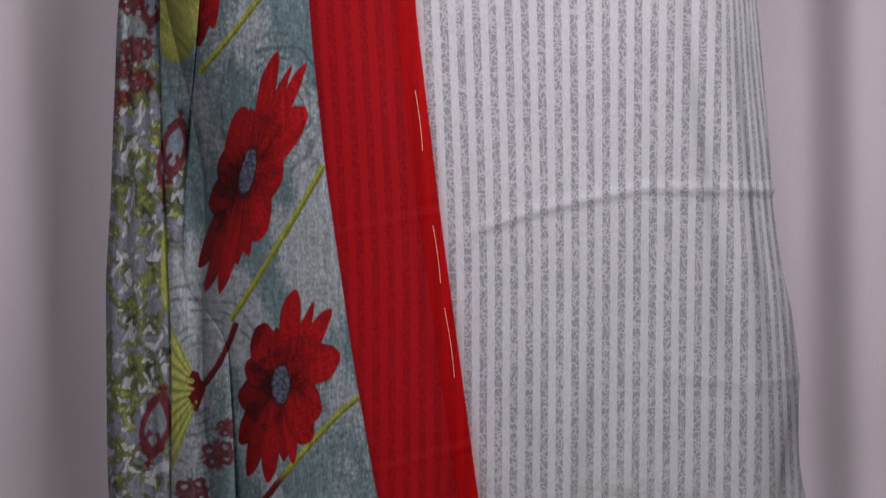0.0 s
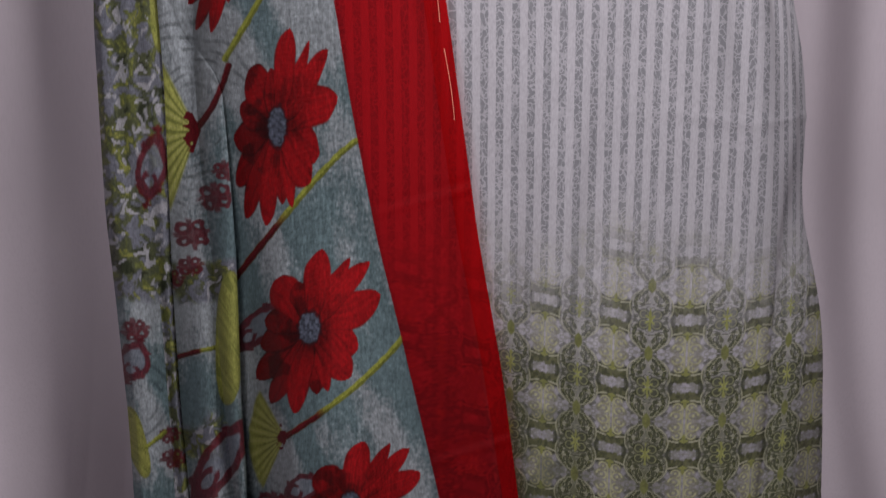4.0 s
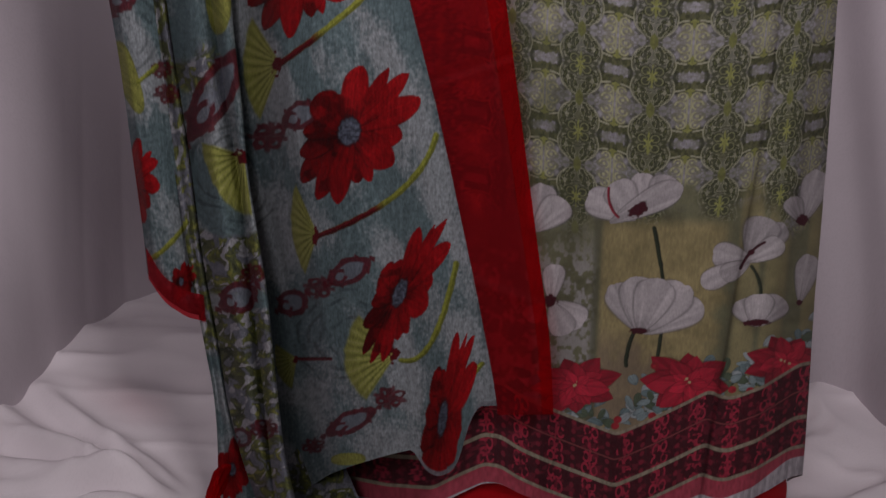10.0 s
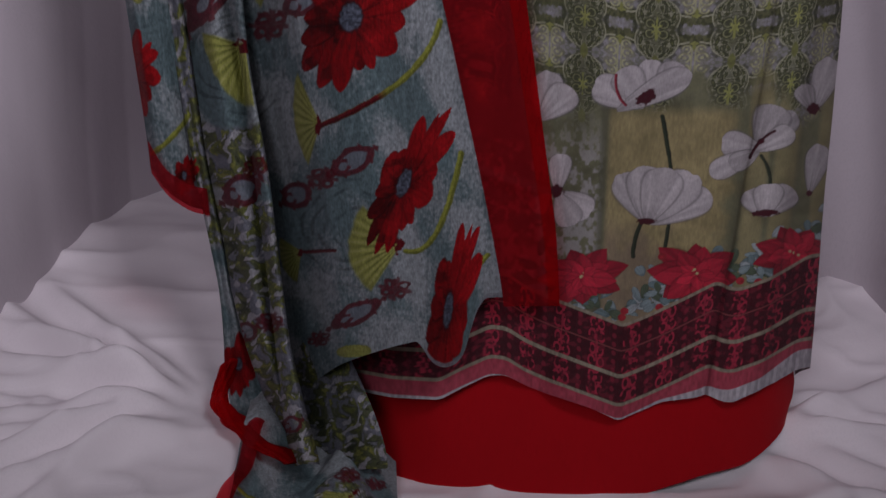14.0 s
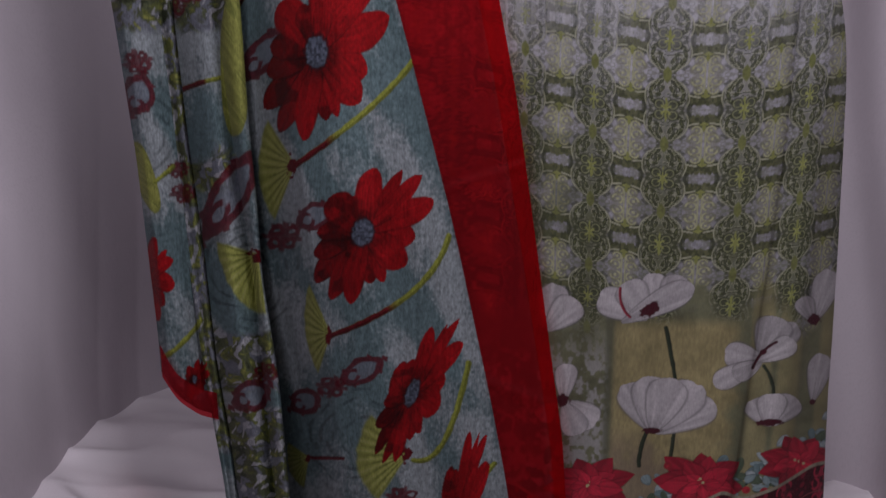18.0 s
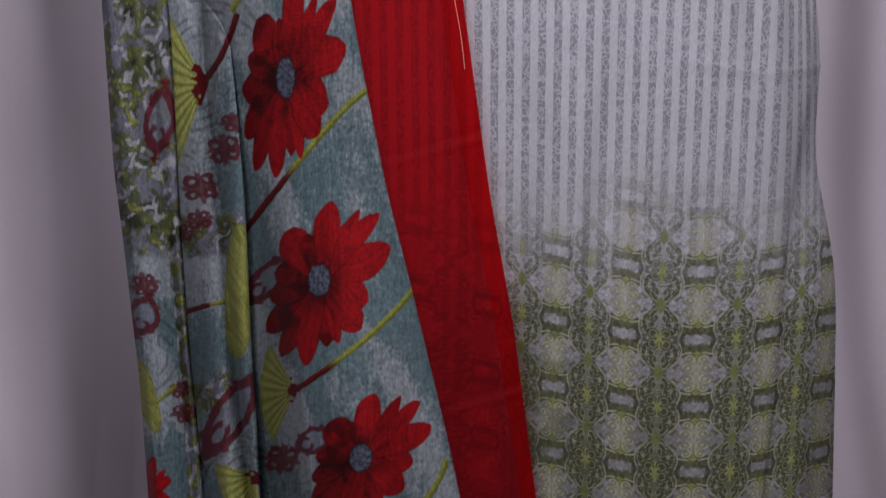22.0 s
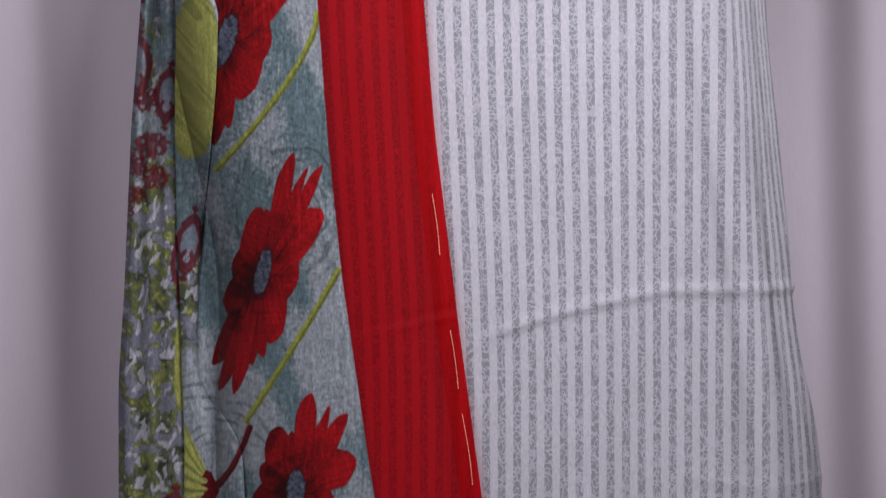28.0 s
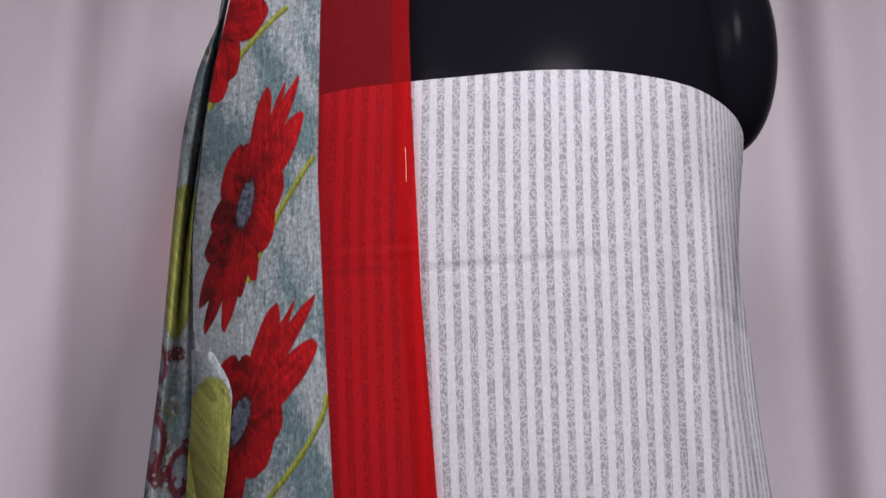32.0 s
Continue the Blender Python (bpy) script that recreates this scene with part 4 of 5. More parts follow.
    bloom([((0.2045, 0.2250), (0.1925, 0.2440), 0.0080, 0.86), ((0.2049, 0.2250), (0.2200, 0.2460), 0.0092, 0.90), ((0.2045, 0.2245), (0.2057, 0.2485), 0.0092, 1.0)], (0.2045, 0.2275), (0.0085, 0.0024), 3)
    bloom([((0.2275, 0.2980), (0.2352, 0.3340), 0.0085, 0.92), ((0.2270, 0.2990), (0.2182, 0.3150), 0.0062, 0.75)], (0.2274, 0.3005), (0.0042, 0.0036))
    bloom([((0.2315, 0.2430), (0.2350, 0.2770), 0.0075, 0.85)], (0.2315, 0.2430), (0.0020, 0.0020))


def poinsettia(p, x, z, r, seed):
    """A red bloom of broad notched leaves, the small bright ones on top."""
    g = random.Random(seed)
    for ring_n, size, wide, tone in ((8, 1.12, 0.30, 0.80), (7, 0.85, 0.25, 1.10), (5, 0.45, 0.15, 1.40)):
        turn = g.uniform(0, 90)
        for k in range(ring_n):
            a = math.radians(turn + 360 * k / ring_n + g.uniform(-9, 9))
            L = r * size * g.uniform(0.85, 1.2)
            petal(p, (x, z), (x + L * math.cos(a), z + 0.85 * L * math.sin(a)), r * wide, (0.42, 0.016, 0.038), tone * g.uniform(0.85, 1.15), 1.7, seed * 7 + k, 0.38, 1.1)
    for k in range(9):
        w = p.near(x + g.uniform(-0.12, 0.12) * r, z + g.uniform(-0.12, 0.12) * r, 0.0022)
        if w is not None:
            cx, cz = x + g.uniform(-0.16, 0.16) * r, z + g.uniform(-0.16, 0.16) * r
            p.put(w, smooth(0.0013, 0.0007, np.hypot(p.X[w] - cx, p.Z[w] - cz)), (0.50, 0.42, 0.22))


def kurta_print(X, Z):
    p = Print(X, Z, (0.5, 0.5, 0.5, 0))
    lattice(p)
    full = slice(None), slice(None)
    d = Z - cord(X)
    cloud, grain = fractal(X * 90, Z * 90, 41, 4), noise(X * 700, Z * 250, 42)
    # painted garden under the trellis: grey-green ground with a khaki window
    low = smooth(0.318, 0.296, Z + 0.04 * (fractal(X * 50, Z * 50, 43, 3) - 0.5) + 0.010 * np.cos((X - 0.128) / 0.0475 * 6.28))
    p.put(full, low * 0.97, (0.15, 0.15, 0.085), 0.55 + 0.9 * cloud)
    p.put(full, low * smooth(0.44, 0.60, 0.5 * cloud + 0.5 * fractal(X * 420, Z * 300, 44, 2)) * smooth(0.102, 0.094, X) * smooth(0.30, 0.26, Z) * 0.85, (0.34, 0.33, 0.32))
    p.put(full, low * smooth(0.006, 0.003, np.abs(X - 0.1015)) * 0.5, (0.07, 0.07, 0.045), 0.8 + 0.4 * cloud)
    pane = smooth(0.100, 0.105, X) * smooth(0.186, 0.172, X + 0.02 * (cloud - 0.5)) * smooth(0.304, 0.292, Z + 0.05 * np.clip(X - 0.150, 0, 1) * 10 * 0.06)
    p.put(full, pane, (0.34, 0.285, 0.135), (0.62 + 0.62 * cloud) * (0.85 + 0.3 * grain))
    p.put(full, pane * smooth(0.54, 0.68, fractal(X * 40, Z * 26, 46, 3)) * smooth(0.235, 0.2, Z) * 0.5, (0.20, 0.14, 0.13))
    for xs in (0.196, 0.214, 0.240):
        p.put(full, low * smooth(0.009, 0.005, np.abs(X - xs)) * 0.75, (0.28, 0.245, 0.12), 0.65 + 0.7 * cloud)
    poppies(p)
    # pale blue holly leaves, berries and red blooms above the border
    g = random.Random(5)
    for k in range(230):
        x = g.uniform(0.055, 0.25)
        z = float(cord(np.array(x))) + 0.067 + min(abs(g.gauss(0, 0.014)), 0.030)
        if 0.104 < x < 0.121 and z > 0.158 or 0.125 < x < 0.15 and z > 0.2:
            continue
        a, L = math.radians(g.uniform(-60, 240)), g.uniform(0.007, 0.013)
        petal(p, (x, z), (x + L * math.cos(a), z + L * math.sin(a)), g.uniform(0.0018, 0.0034), ((0.25, 0.33, 0.34), (0.10, 0.135, 0.085), (0.16, 0.23, 0.24), (0.38, 0.44, 0.45))[k % 4], 1.0, 1.8, k, 0.3)
    for x, z, r, seed in ((0.0885, 0.181, 0.026, 1), (0.1640, 0.182, 0.0285, 2), (0.2270, 0.199, 0.024, 3)):
        poinsettia(p, x, z, r, seed)
    for x, z in ((0.118, 0.155), (0.1165, 0.150), (0.141, 0.158), (0.193, 0.178), (0.205, 0.177), (0.1405, 0.196)):
        w = p.near(x, z, 0.006)
        if w is not None:
            p.put(w, smooth(0.0031, 0.0024, np.hypot(p.X[w] - x, p.Z[w] - z)), (0.34, 0.02, 0.03), 0.7 + 0.6 * noise(p.X[w] * 500, p.Z[w] * 500, 3))
    # stepped border: dark red bands between gilt cords, pink edge, white turn-up
    band = smooth(0.0650, 0.0642, d)
    vine = fractal(X * 260, Z * 260, 51, 3)
    p.put(full, band, (0.062, 0.004, 0.010), 0.6 + 0.8 * vine)
    turn = (X - 0.124) / 0.0235
    s = turn - np.round(turn)
    tall = np.where(d > 0.0235, (d - 0.0235) / 0.0205 % 1.0, d / 0.0235)
    curl = np.abs(np.hypot((np.abs(s) - 0.13) / 0.10, (tall - 0.27) / 0.20) - 0.9)
    curl = np.minimum(curl, np.abs(np.hypot((np.abs(s) - 0.11) / 0.09, (tall - 0.73) / 0.20) - 0.9))
    fig = np.maximum(smooth(0.34, 0.16, curl), smooth(0.050, 0.025, np.abs(s)) * 0.8) * smooth(0.30, 0.50, noise(X * 500, Z * 420, 52))
    p.put(full, band * fig * 0.9, (0.42, 0.026, 0.060), 0.8 + 0.4 * grain)
    dot = np.hypot((np.abs(s) - 0.5) / 0.07, (tall * 3 % 1 - 0.5) / 0.32)
    p.put(full, band * smooth(1.1, 0.7, dot) * 0.55, (0.30, 0.02, 0.045))
    p.put(full, band * smooth(0.60, 0.66, vine) * 0.30, (0.28, 0.02, 0.045))
    for at, wide in ((0.0645, 0.0012), (0.0235, 0.0015), (0.0, 0.0014)):
        p.put(full, smooth(wide + 0.0005, wide - 0.0003, np.abs(d - at)), (0.30, 0.265, 0.19), 0.7 + 0.5 * grain)
    p.put(full, smooth(0.0008, 0.0004, np.abs(d - 0.044)) * 0.7, (0.28, 0.07, 0.07))
    p.put(full, smooth(-0.0010, -0.0016, d), (0.40, 0.055, 0.085), 0.75 + 0.45 * grain)
    p.put(full, smooth(0.0004, -0.0004, d + along(X, PINK, 0.003)), (0.58, 0.55, 0.58), (0.70 + 0.4 * grain) * (1 - 0.20 * smooth(0.3, 0.6, np.abs((X / 0.0048) % 1 - 0.5) * 2)))
    return p.c


def kurta_surface(theta, z):
    """The cloth round the body: a tube with waist, vertical pleats and a few pressed creases."""
    a, b_ = along(z, WIDTH), along(z, DEPTH)
    x, y = ring(theta, a, b_)
    mid = along(z, MIDLINE)
    X, Z = inward(mid + x, CY + y, z)
    r = np.zeros_like(z)
    skirt = smooth(0.70, 0.45, z)
    for at, wide, deep in ((0.078, 0.012, 0.008), (0.205, 0.009, 0.012), (0.150, 0.016, 0.003), (0.240, 0.012, 0.004), (0.03, 0.014, 0.004)):
        r = r - deep * skirt * np.exp(-((X - at - 0.07 * (z - 0.33)) / wide) ** 2)
    r = r + 0.004 * skirt * np.sin(theta * 9 + 0.7)
    # pressed creases of the folded cloth
    c1 = 0.966 + 0.10 * (X + 0.03)
    r = r - 0.0014 * np.exp(-((Z - c1) / 0.002) ** 2) * smooth(0.15, 0.04, X) + 0.0012 * smooth(-0.004, 0.004, Z - c1) * smooth(0.13, 0.05, X)
    c2 = 0.668 + 0.046 * np.sqrt(np.clip((X - 0.0) / 0.12, 0, 1))
    r = r + 0.0024 * np.exp(-((Z - c2) / 0.0032) ** 2) * smooth(0.0, 0.04, X)
    c3 = 0.60 + 0.003 * np.sin(X * 60)
    r = r + 0.0008 * np.exp(-((Z - c3) / 0.003) ** 2) * smooth(0.1, 0.16, X)
    r = r + 0.0035 * (fractal(X * 9, Z * 7, 61, 3) - 0.5) + 0.0012 * (fractal(X * 40, Z * 28, 62, 2) - 0.5)
    # bunched folds at the side seam
    side = smooth(0.55, 1.2, theta) * smooth(0.5, 0.75, z) * smooth(1.06, 0.9, z)
    r = r + 0.004 * side * np.sin(theta * 26 + 5 * noise(z * 5, theta * 3, 63)) - 0.002 * side * np.exp(-((z - 0.955) / 0.006) ** 2)
    r = r + 0.007 * np.exp(-((theta - 0.98 - 0.12 * (1.05 - z)) / 0.07) ** 2) * smooth(0.55, 0.75, z) * smooth(1.07, 0.98, z)
    k = 1 + r / np.hypot(x, y)
    return mid + x * k, CY + y * k, z


# how far apart the stripes lie on the cloth by height, and where its side turns away
PITCH = [(0.0, 0.0092), (0.53, 0.0092), (0.663, 0.0093), (0.725, 0.0095), (0.85, 0.0100), (1.0, 0.0104), (1.2, 0.0104)]
TURN = [(0.0, 0.238), (0.28, 0.236), (0.46, 0.230), (0.53, 0.223), (0.59, 0.217), (0.66, 0.208), (0.69, 0.199), (0.74, 0.192), (0.83, 0.189), (0.89, 0.182), (1.0, 0.179), (1.2, 0.18)]


def stripe_line(x, y, z, theta):
    """Distance across the striped cloth, which bunches up where it turns to the side."""
    X, Z = inward(x, y, z)
    n = (X - 0.127) / along(Z, PITCH) + (2.2 + 3.2 * smooth(0.72, 0.85, Z)) * np.clip((X - along(Z, TURN) + 0.026) / 0.026, 0, 1.2) ** 2 + 40 * np.clip(theta - 1.5, 0, 9)
    return (n + 60.5) * 0.0101 - 0.0006


def kurta():
    base = tagged(empty("kurta_cloth", (CX, CY, 0.06)), "white striped kurta cloth with olive trellis print wrapped on the mannequin", "kurta")

    def make(name, t0, t1, z0, z1, nt, nz, label, top=False, hem=False, painted=True):
        near = np.linspace(t0, t1, nt) if t0 > -0.8 or t1 > 2 else np.concatenate([np.linspace(t0, -0.36, 60), np.linspace(-0.358, t1, nt)])
        T, Z = np.meshgrid(near, np.linspace(z0, z1, nz))
        if top:
            rim = 1.104 + 0.012 * smooth(-0.5, 0.7, T) - 0.007 * smooth(0.85, 1.45, T)
            Z = Z + (rim - z1) * smooth(z1 - 0.2, z1, Z)
        if hem:
            x, y, _ = kurta_surface(T[0], np.full(T[0].shape, 0.09))
            y = y - 0.006
            X0, _ = inward(x, y, 0.09)
            Zp = cord(X0) - along(X0, PINK, 0.003) - along(X0, TURNUP, 0.003)
            zw = EYE0[2] + (Zp - EYE0[2]) * (y - EYE0[1]) / (PLANE - EYE0[1])
            Z = Z + (zw[None] - z0) * smooth(z0 + 0.14, z0, Z)
        x, y, z = kurta_surface(T, Z)
        if hem:
            lift = smooth(z0 + 0.10, z0, Z)
            y = y - 0.006 * lift
        X, Zp = inward(x, y, z)
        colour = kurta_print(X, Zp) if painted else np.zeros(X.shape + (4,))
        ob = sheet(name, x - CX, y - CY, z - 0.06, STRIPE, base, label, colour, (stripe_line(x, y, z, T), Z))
        return ob

    make("skirt_front", -1.05, 1.62, 0.06, 0.565, 880, 800, "olive trellis and white poppy print with a stepped dark red border", hem=True)
    make("bodice_front", -1.30, 1.62, 0.565, 1.083, 250, 220, "white and grey floral stripes with pressed creases", top=True, painted=False)
    make("skirt_back", 1.62, 2 * math.pi - 1.05, 0.06, 0.565, 160, 60, "", hem=False)
    make("bodice_back", 1.62, 2 * math.pi - 1.30, 0.565, 1.083, 120, 40, "", top=False, painted=False)


kurta()


# ---- red lining cloth standing on the floor under the kurta ----
def lining():
    T, V = np.meshgrid(np.linspace(-1.3, 2.2, 260), np.linspace(0, 1, 40))
    a, b_ = 0.186, 0.152
    x, y = ring(T, a, b_)
    low = -0.004 + 0.011 * smooth(0.1, 0.45, T) + 0.006 * smooth(0.5, 0.95, T) * (0.5 + 0.5 * np.sin(T * 6)) + 0.006 * noise(T * 5, V * 0, 71)
    z = low + (0.19 - low) * V
    k = 1 - 0.14 * V + 0.012 * np.sin(T * 7) * (1 - V) + 0.02 * (noise(T * 3, V * 2, 72) - 0.5) - 0.03 * smooth(0.1, 0.0, V) * smooth(0.9, 1.3, T)
    ob = sheet("red_lining_cloth", 0.09 + x * k, CY + y * k, z, RED_PLAIN)
    tagged(ob, "plain deep red cloth standing below the kurta hem", "cloth")


lining()

# ---- dupatta: printed scarf over the shoulder ----
BORDER_R = [(0.159, 0.075), (0.216, 0.071), (0.278, 0.062), (0.447, 0.038), (0.526, 0.023), (0.690, -0.001), (0.810, -0.017), (0.950, -0.030), (1.092, -0.039), (1.155, -0.042), (1.3, -0.04)]
BORDER_L = [(0.161, 0.038), (0.195, 0.033), (0.256, 0.022), (0.362, 0.001), (0.465, -0.023), (0.526, -0.038), (0.604, -0.053), (0.723, -0.072), (0.809, -0.082), (0.910, -0.091), (1.034, -0.101), (1.154, -0.104), (1.3, -0.10)]
FOLD2 = [(0.030, -0.090), (0.054, -0.094), (0.078, -0.098), (0.133, -0.106), (0.202, -0.109), (0.258, -0.111), (0.332, -0.118), (0.387, -0.119), (0.423, -0.121), (0.493, -0.122), (0.526, -0.123), (0.586, -0.127), (0.623, -0.130), (0.650, -0.156), (0.710, -0.157), (0.772, -0.153), (0.838, -0.149), (0.889, -0.149), (0.909, -0.168), (0.984, -0.1735), (1.068, -0.1715), (1.11, -0.168), (1.154, -0.1625), (1.3, -0.14)]
FOLD1 = [(0.030, -0.110), (0.054, -0.117), (0.087, -0.125), (0.133, -0.136), (0.177, -0.142), (0.227, -0.145), (0.274, -0.150), (0.350, -0.153), (0.423, -0.158), (0.493, -0.161), (0.559, -0.162), (0.619, -0.163), (0.650, -0.165), (0.688, -0.167), (0.756, -0.171), (0.806, -0.173), (0.870, -0.174), (0.923, -0.178), (0.984, -0.180), (1.068, -0.177), (1.154, -0.168), (1.3, -0.15)]
MIDDLE = [(0.03, -0.146), (0.113, -0.152), (0.145, -0.150), (0.180, -0.150), (0.230, -0.155), (0.275, -0.159), (0.351, -0.164), (0.424, -0.167), (0.494, -0.171), (0.541, -0.176), (0.585, -0.185), (0.653, -0.187), (0.793, -0.190), (0.836, -0.189), (0.913, -0.188), (0.986, -0.186), (1.047, -0.181), (1.154, -0.172), (1.3, -0.15)]
LEFT = [(0.235, -0.186), (0.297, -0.186), (0.351, -0.188), (0.410, -0.190), (0.494, -0.196), (0.540, -0.200), (0.653, -0.203), (0.70, -0.2010), (0.807, -0.1990), (0.882, -0.195), (0.977, -0.194), (1.049, -0.192), (1.10, -0.185), (1.143, -0.170), (1.3, -0.15)]


GATHER = [(-0.164, 0.930, 0.062), (-0.171, 0.930, 0.042), (-0.177, 0.924, 0.026), (-0.166, 0.908, 0.022), (-0.154, 0.890, 0.022), (-0.139, 0.868, 0.024), (-0.122, 0.858, 0.024), (-0.109, 0.846, 0.022)]


def body_depth(X, Z):
    """Depth of the cloth that wraps the body, at a point of the cloth plane."""
    z = EYE0[2] + (Z - EYE0[2]) * 1.08
    a, b_ = along(z, WIDTH) + 0.012 + 0.03 * smooth(0.7, 0.95, z), along(z, DEPTH)
    t = np.clip(np.abs((X * 1.08 - along(z, MIDLINE)) / a), 0, 1)
    return CY - b_ * (1 - t ** 2.3) ** (1 / 2.3)


def dupatta():
    base = tagged(empty("dupatta", (-0.09, 0.9, 0.03)), "teal floral dupatta scarf with red border hung over the shoulder", "scarf")
    top = 1.28

    def panel(name, left, right, low, nu, nz, depth, mossy, layer, label, over=(0.0, 0.0), bottom=None, high=None):
        U, Z = np.meshgrid(np.linspace(-over[0], 1 + over[1], nu), np.linspace(low, high or top, nz))
        xl, xr = along(Z, left, 0.012), along(Z, right, 0.012)
        X = xl + (xr - xl) * U
        if bottom is not None:
            zb = along(X, bottom, 0.003)
            Z = Z + (zb - low) * smooth(low + 0.16, low, Z)
            xl, xr = along(Z, left, 0.012), along(Z, right, 0.012)
            X = xl + (xr - xl) * U
        y = depth(U, X, Z) + 0.004 * (fractal(X * 14, Z * 6, 81, 3) - 0.5) + 0.0012 * (fractal(X * 60, Z * 26, 82, 2) - 0.5)
        y = y + 0.0007 * (noise(X * 420, Z * 60, 83) - 0.5) + 0.0005 * (noise(X * 900, Z * 240, 84) - 0.5)
        # over the top of the shoulder the cloth bends back
        y = y + 0.25 * smooth(1.16, 1.30, Z) ** 2
        x, y, z = outward(X, Z, y)
        return sheet(name, x + 0.09, y - 0.9, z - 0.03, PRINT, base, label, scarf_print(X, Z, mossy(U, X, Z), layer))

    none = lambda U, X, Z: np.zeros_like(Z)
    # front panel with the row of red flowers; low down it swells out beside a deep valley
    panel("front_panel", FOLD2, BORDER_L, 0.11, 240, 1450,
          lambda U, X, Z: body_depth(X, Z) - 0.012 - 0.050 * smooth(0.58, 0.34, Z) * smooth(0.06, 0.27, U) * smooth(1.0, 0.50, U) + 0.002 * smooth(0.34, 0.0, U) + 0.004 * smooth(0.6, 0.2, Z) * np.sin(U * 9 + 0.5),
          none, "front", "teal cloth printed with a row of red flowers and green stems", (0.10, 0.0),
          TONGUE)
    # rounded pleat beside it
    panel("rounded_pleat", FOLD1, FOLD2, 0.032, 120, 1150,
          lambda U, X, Z: body_depth(X, Z) - 0.0135 - 0.010 * smooth(0.66, 0.50, Z) * smooth(0.0, 0.5, U) - (0.006 + 0.030 * smooth(0.64, 0.42, Z)) * np.clip(1 - (2 * U - 1) ** 2, 0, 1) ** 0.8 - 0.042 * smooth(0.42, 0.10, Z) + 0.003 * np.sin(U * 11) * smooth(0.5, 0.25, Z),
          lambda U, X, Z: 0.95 * smooth(0.250, 0.225, Z) + 0.62 * smooth(0.305, 0.285, Z) * smooth(0.24, 0.26, Z) + 0.60 * np.exp(-((Z - 0.497) / 0.016) ** 2) + 0.62 * np.exp(-((Z - 0.400) / 0.020) ** 2) * (U < 0.75) + 0.9 * smooth(0.66, 0.69, Z) * smooth(0.745, 0.72, Z),
          "pleat", "rounded pleat of teal and moss printed cloth", high=0.906)
    # inner fold that runs down to the floor beside the pleat
    panel("inner_fold", [(0.02, -0.100), (0.05, -0.100), (0.10, -0.104), (0.16, -0.108), (0.3, -0.108)], [(0.02, -0.043), (0.043, -0.043), (0.077, -0.051), (0.114, -0.063), (0.16, -0.078), (0.3, -0.100)], 0.028, 90, 420,
          lambda U, X, Z: body_depth(X, Z) - 0.006 - 0.010 * smooth(0.15, 0.06, Z) - 0.012 * np.exp(-((U - 0.78) / 0.22) ** 2) * smooth(0.18, 0.08, Z), lambda U, X, Z: 0.95 * smooth(0.3, 0.2, Z), "pleat", "inner fold of moss printed cloth reaching the floor", high=0.24)
    # narrow mossy fold and the rear layer with its own red hem, set well back behind the pleat
    panel("narrow_fold", MIDDLE, FOLD1, 0.06, 70, 900,
          lambda U, X, Z: CY - 0.009 + 0.003 * smooth(0.5, 1.0, U) - 0.042 * smooth(0.42, 0.10, Z) + 0.004 * np.sin(U * 6),
          lambda U, X, Z: (0.95 - 0.55 * smooth(0.76, 0.80, Z)) * smooth(0.17, 0.24, Z) * (1 - 0.8 * smooth(0.90, 0.93, Z)), "rear", "narrow fold of moss printed cloth", (0.0, 0.30))
    rear = [(-0.21, 0.275), (-0.187, 0.272), (-0.183, 0.262), (-0.176, 0.250), (-0.163, 0.240), (-0.147, 0.236), (-0.13, 0.235)]
    panel("rear_fold", LEFT, MIDDLE, 0.23, 70, 900,
          lambda U, X, Z: CY - 0.012 - 0.014 * np.sin(np.pi * np.clip(0.12 + 0.8 * U, 0, 1)) + 0.03 * smooth(0.25, 0.0, U) ** 2,
          lambda U, X, Z: 0.95 * smooth(0.475, 0.50, Z) * (1 - 0.7 * smooth(0.75, 0.79, Z)), "rear", "rear fold of moss and teal printed cloth", (0.0, 0.06), rear)

    # red border along the front edge, with a denser selvedge and a gilt thread
    def strip(name, f0, f1, mat, label, nu, lift, low=0.159):
        U, Z = np.meshgrid(np.linspace(f0, f1, nu), np.linspace(low, top, 500))
        xl, xr = along(Z, BORDER_L, 0.012), along(Z, BORDER_R, 0.012)
        X = xl + (xr - xl) * U
        y = body_depth(X, Z) - 0.0125 - lift + 0.003 * (fractal(X * 14, Z * 6, 81, 3) - 0.5) + 0.25 * smooth(1.16, 1.30, Z) ** 2
        for c in (0.5525 + 0.28 * X, 0.3875 + 0.33 * X, 0.7 + 0.25 * X, 0.985 + 0.1 * X):
            y = y - 0.0011 * np.exp(-((Z - c) / 0.0022) ** 2) + 0.0007 * np.exp(-((Z - c - 0.004) / 0.003) ** 2)
        y = y - 0.0016 * np.exp(-((Z - 0.245 + 0.4 * (X - 0.05)) / 0.004) ** 2)
        x, y, z = outward(X, Z, y)
        return sheet(name, x + 0.09, y - 0.9, z - 0.03, mat, base, label)

    strip("border", 0.0, 0.8, RED, "sheer red woven border band", 50, 0.0)
    strip("selvedge", 0.8, 1.0, RED_DEEP, "denser red selvedge", 16, 0.0006)
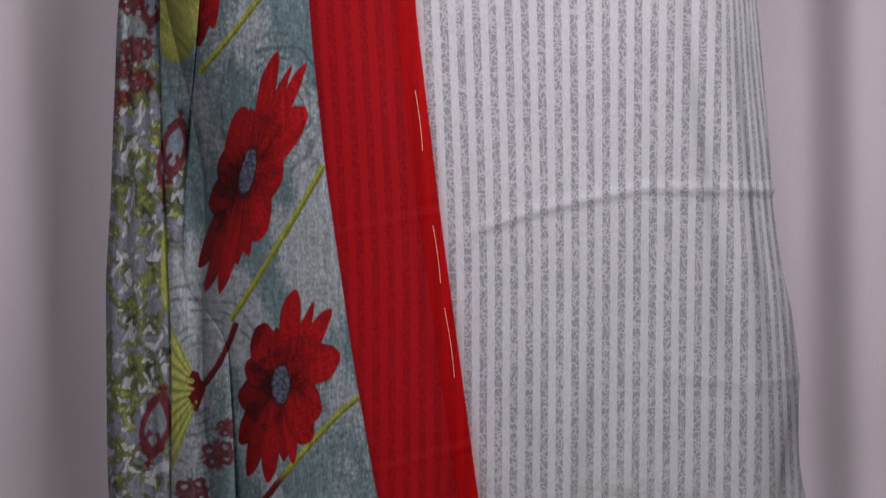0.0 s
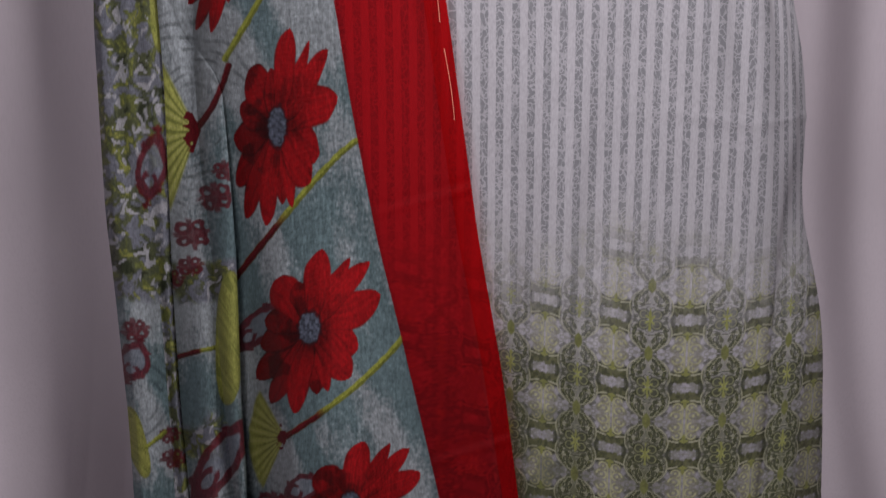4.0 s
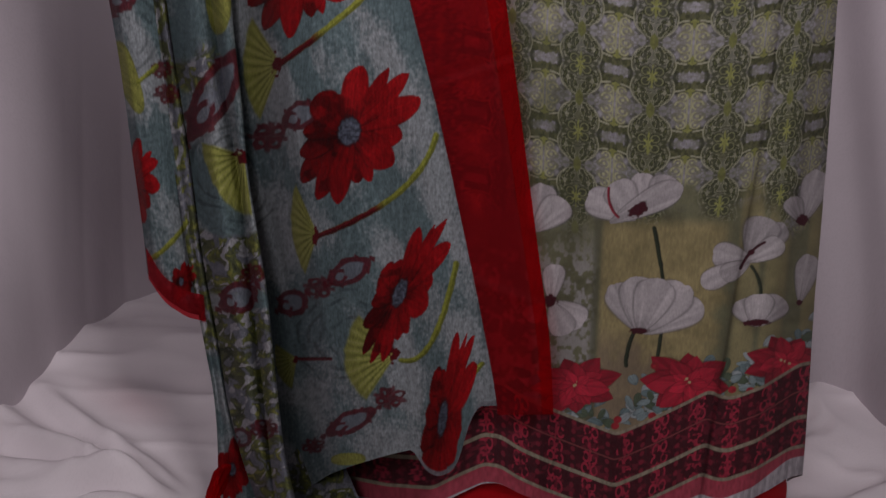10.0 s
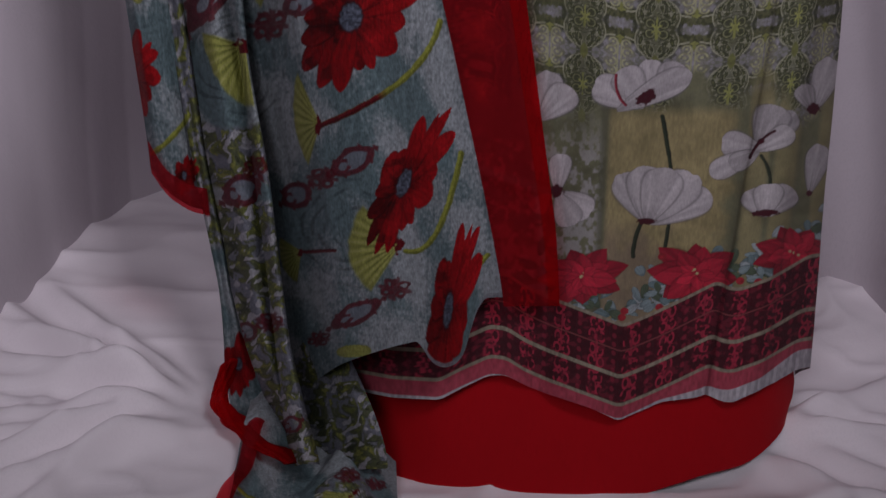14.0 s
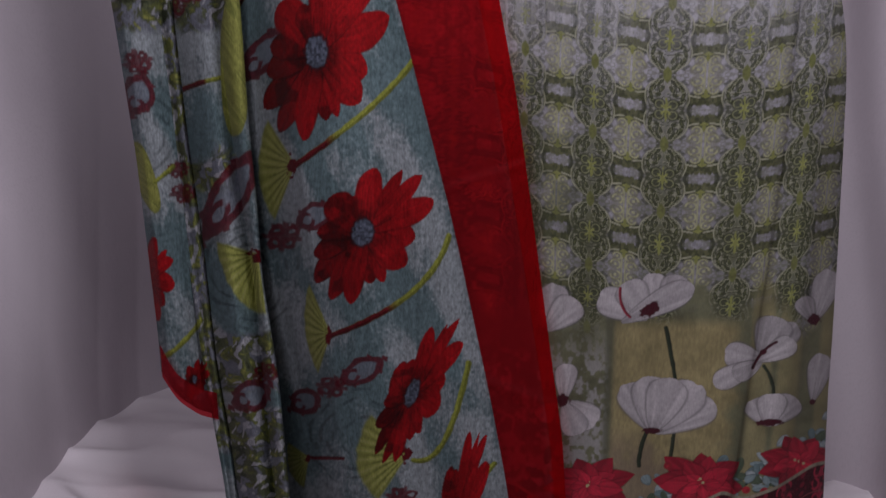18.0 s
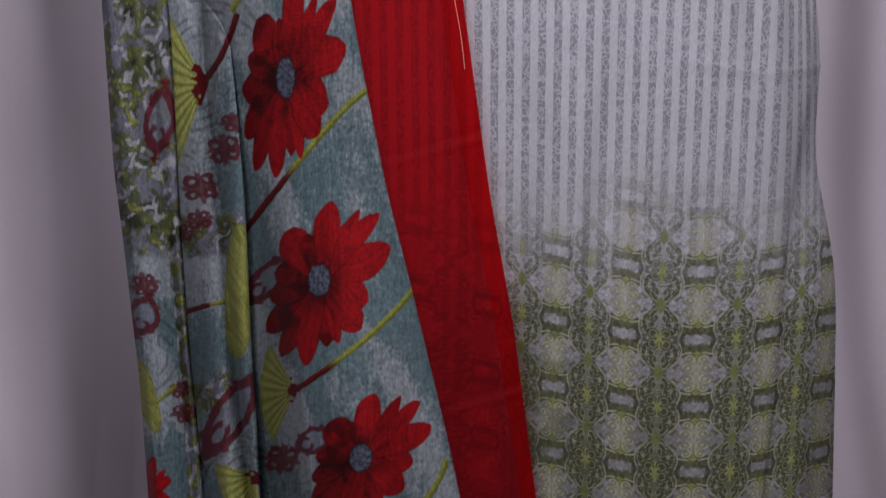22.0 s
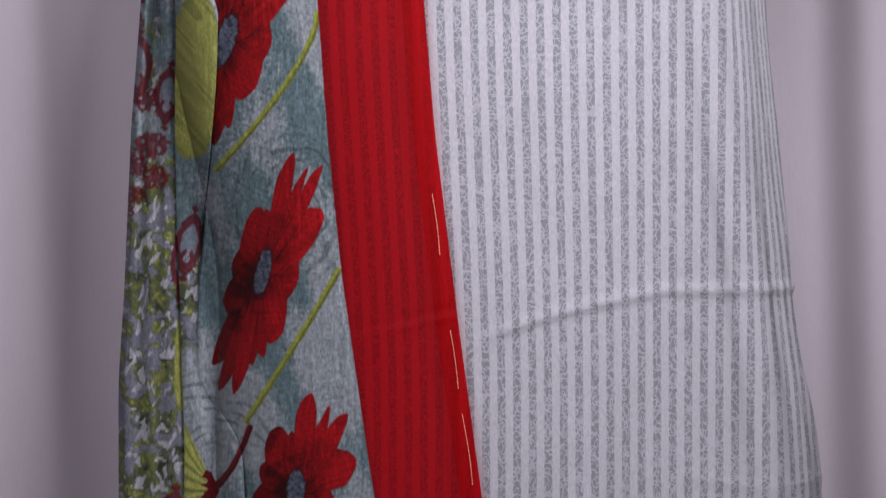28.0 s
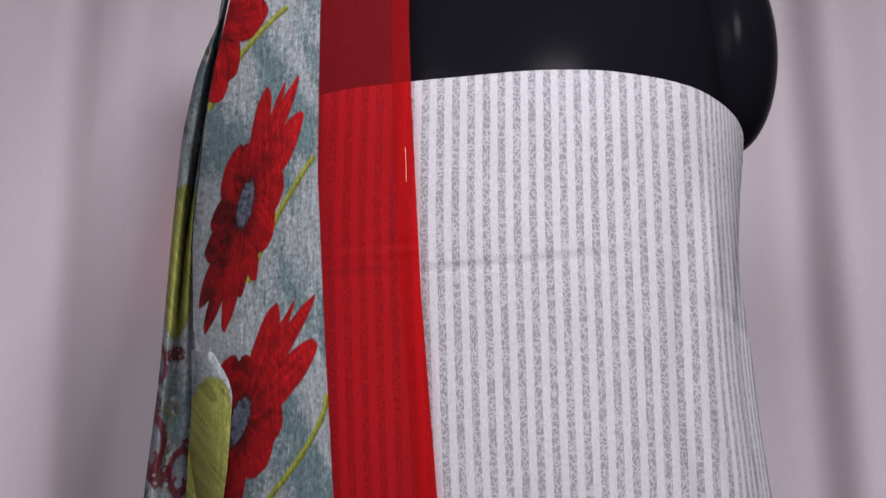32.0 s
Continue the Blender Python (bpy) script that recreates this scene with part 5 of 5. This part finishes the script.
    for f, z0, z1 in ((0.905, 0.735, 0.772), (0.915, 0.655, 0.690), (0.925, 0.598, 0.640), (0.90, 1.03, 1.055)):
        U, Z = np.meshgrid(np.linspace(f, f + 0.006, 3), np.linspace(z0, z1, 60))
        xl, xr = along(Z, BORDER_L, 0.012), along(Z, BORDER_R, 0.012)
        X = xl + (xr - xl) * (U + 0.008 * np.sin((Z - z0) * 90))
        x, y, z = outward(X, Z, body_depth(X, Z) - 0.0150 + 0.003 * (fractal(X * 14, Z * 6, 81, 3) - 0.5))
        sheet("gilt_thread", x + 0.09, y - 0.9, z - 0.03, GILT, base, "thin gilt thread")
    # red hem of the rear fold
    X, V = np.meshgrid(np.linspace(-0.1855, -0.150, 60), np.linspace(0, 1, 16))
    zb = along(X, rear, 0.003)
    Z = zb - 0.004 + 0.019 * V + 0.004 * smooth(-0.175, -0.188, X) * V
    x, y, z = outward(X, Z, CY - 0.030 - 0.006 * np.sin((X + 0.19) * 70) + 0 * V)
    sheet("rear_hem", x + 0.09, y - 0.9, z - 0.03, RED, base, "red border hem of the rear fold")
    # the end of the scarf, crumpled down on to the sheet
    S, V = np.meshgrid(np.linspace(0, 1, 90), np.linspace(0, 1, 240))
    X = -0.152 + 0.110 * S + 0.02 * V * (S - 0.3)
    y = 0.930 - 0.245 * V + 0.012 * np.sin(S * 9 + V * 4)
    z = 0.012 + 0.012 * smooth(0.28, 0.0, V) + 0.010 * np.sin(S * 8 + V * 7) * (1 - 0.5 * V) + 0.012 * (fractal(S * 6, V * 9, 91, 3) - 0.5)
    z = np.maximum(z, 0.006 + 0.006 * S)
    colour = scarf_print(X, y + 0 * z, 0.6 * smooth(0.55, 0.7, noise(S * 4, V * 6, 92)), "tail")
    sheet("trailing_end", X + 0.09, y - 0.9, z - 0.03, PRINT, base, "crumpled teal printed end lying on the sheet", colour)
    S, V = np.meshgrid(np.linspace(0, 1, 14), np.linspace(0, 1, 200))
    X = -0.149 + 0.012 * S - 0.030 * V + 0.002 * np.sin(V * 9)
    y = 0.893 - 0.20 * V
    z = 0.019 + 0.008 * smooth(0.3, 0.0, V) + 0.003 * np.sin(V * 22) + 0.004 * np.sin(S * 3)
    sheet("trailing_hem", X + 0.09, y - 0.9, z - 0.03, RED, base, "red border of the trailing end")
    # knotted red hem where the scarf meets the floor
    way = np.array(GATHER)
    n = np.linspace(0, len(way) - 1, 120)
    cx, cy, cz = (along(n, list(enumerate(way[:, k])), 0.35) for k in range(3))
    A, N = np.meshgrid(np.linspace(0, 2 * np.pi, 31), n)
    r = 0.0054 * (0.75 + 0.5 * noise(N * 1.6, A * 0, 95)) * smooth(-0.1, 0.4, N) * smooth(len(way) - 0.9, len(way) - 1.3, N) * (1 + 0.18 * np.sin(A * 3 + N * 2.2) + 0.16 * np.sin(A * 7 - N * 3))
    sheet("hem_gather", cx[:, None] + 1.15 * r * np.cos(A) + 0.09, cy[:, None] + 1.1 * r * np.cos(A + 0.9) - 0.9, cz[:, None] + 0.6 * r * np.sin(A) - 0.03, RED_DEEP, base, "bunched red hem gathered on the floor")


dupatta()


# ---- small orange piece by the hem: a lit edge made as a coloured card ----
def lit_edge_card():
    bm = bmesh.new()
    bmesh.ops.create_cube(bm, size=1)
    for v in bm.verts:
        v.co = (0.024 * v.co.x, 0.016 * v.co.y, 0.0012 * v.co.z)
    bmesh.ops.bevel(bm, geom=bm.edges[:], offset=0.0004, segments=1, affect="EDGES")
    me = bpy.data.meshes.new("lit_edge_piece")
    bm.to_mesh(me)
    bm.free()
    ob = link("lit_edge_piece", me, ORANGE)
    ob.matrix_world = pose(0.055, 0.812, 0.006, 6, 4, 12)
    tagged(ob, "small bright orange piece standing in for a lit edge on the white sheet", "tag")


lit_edge_card()
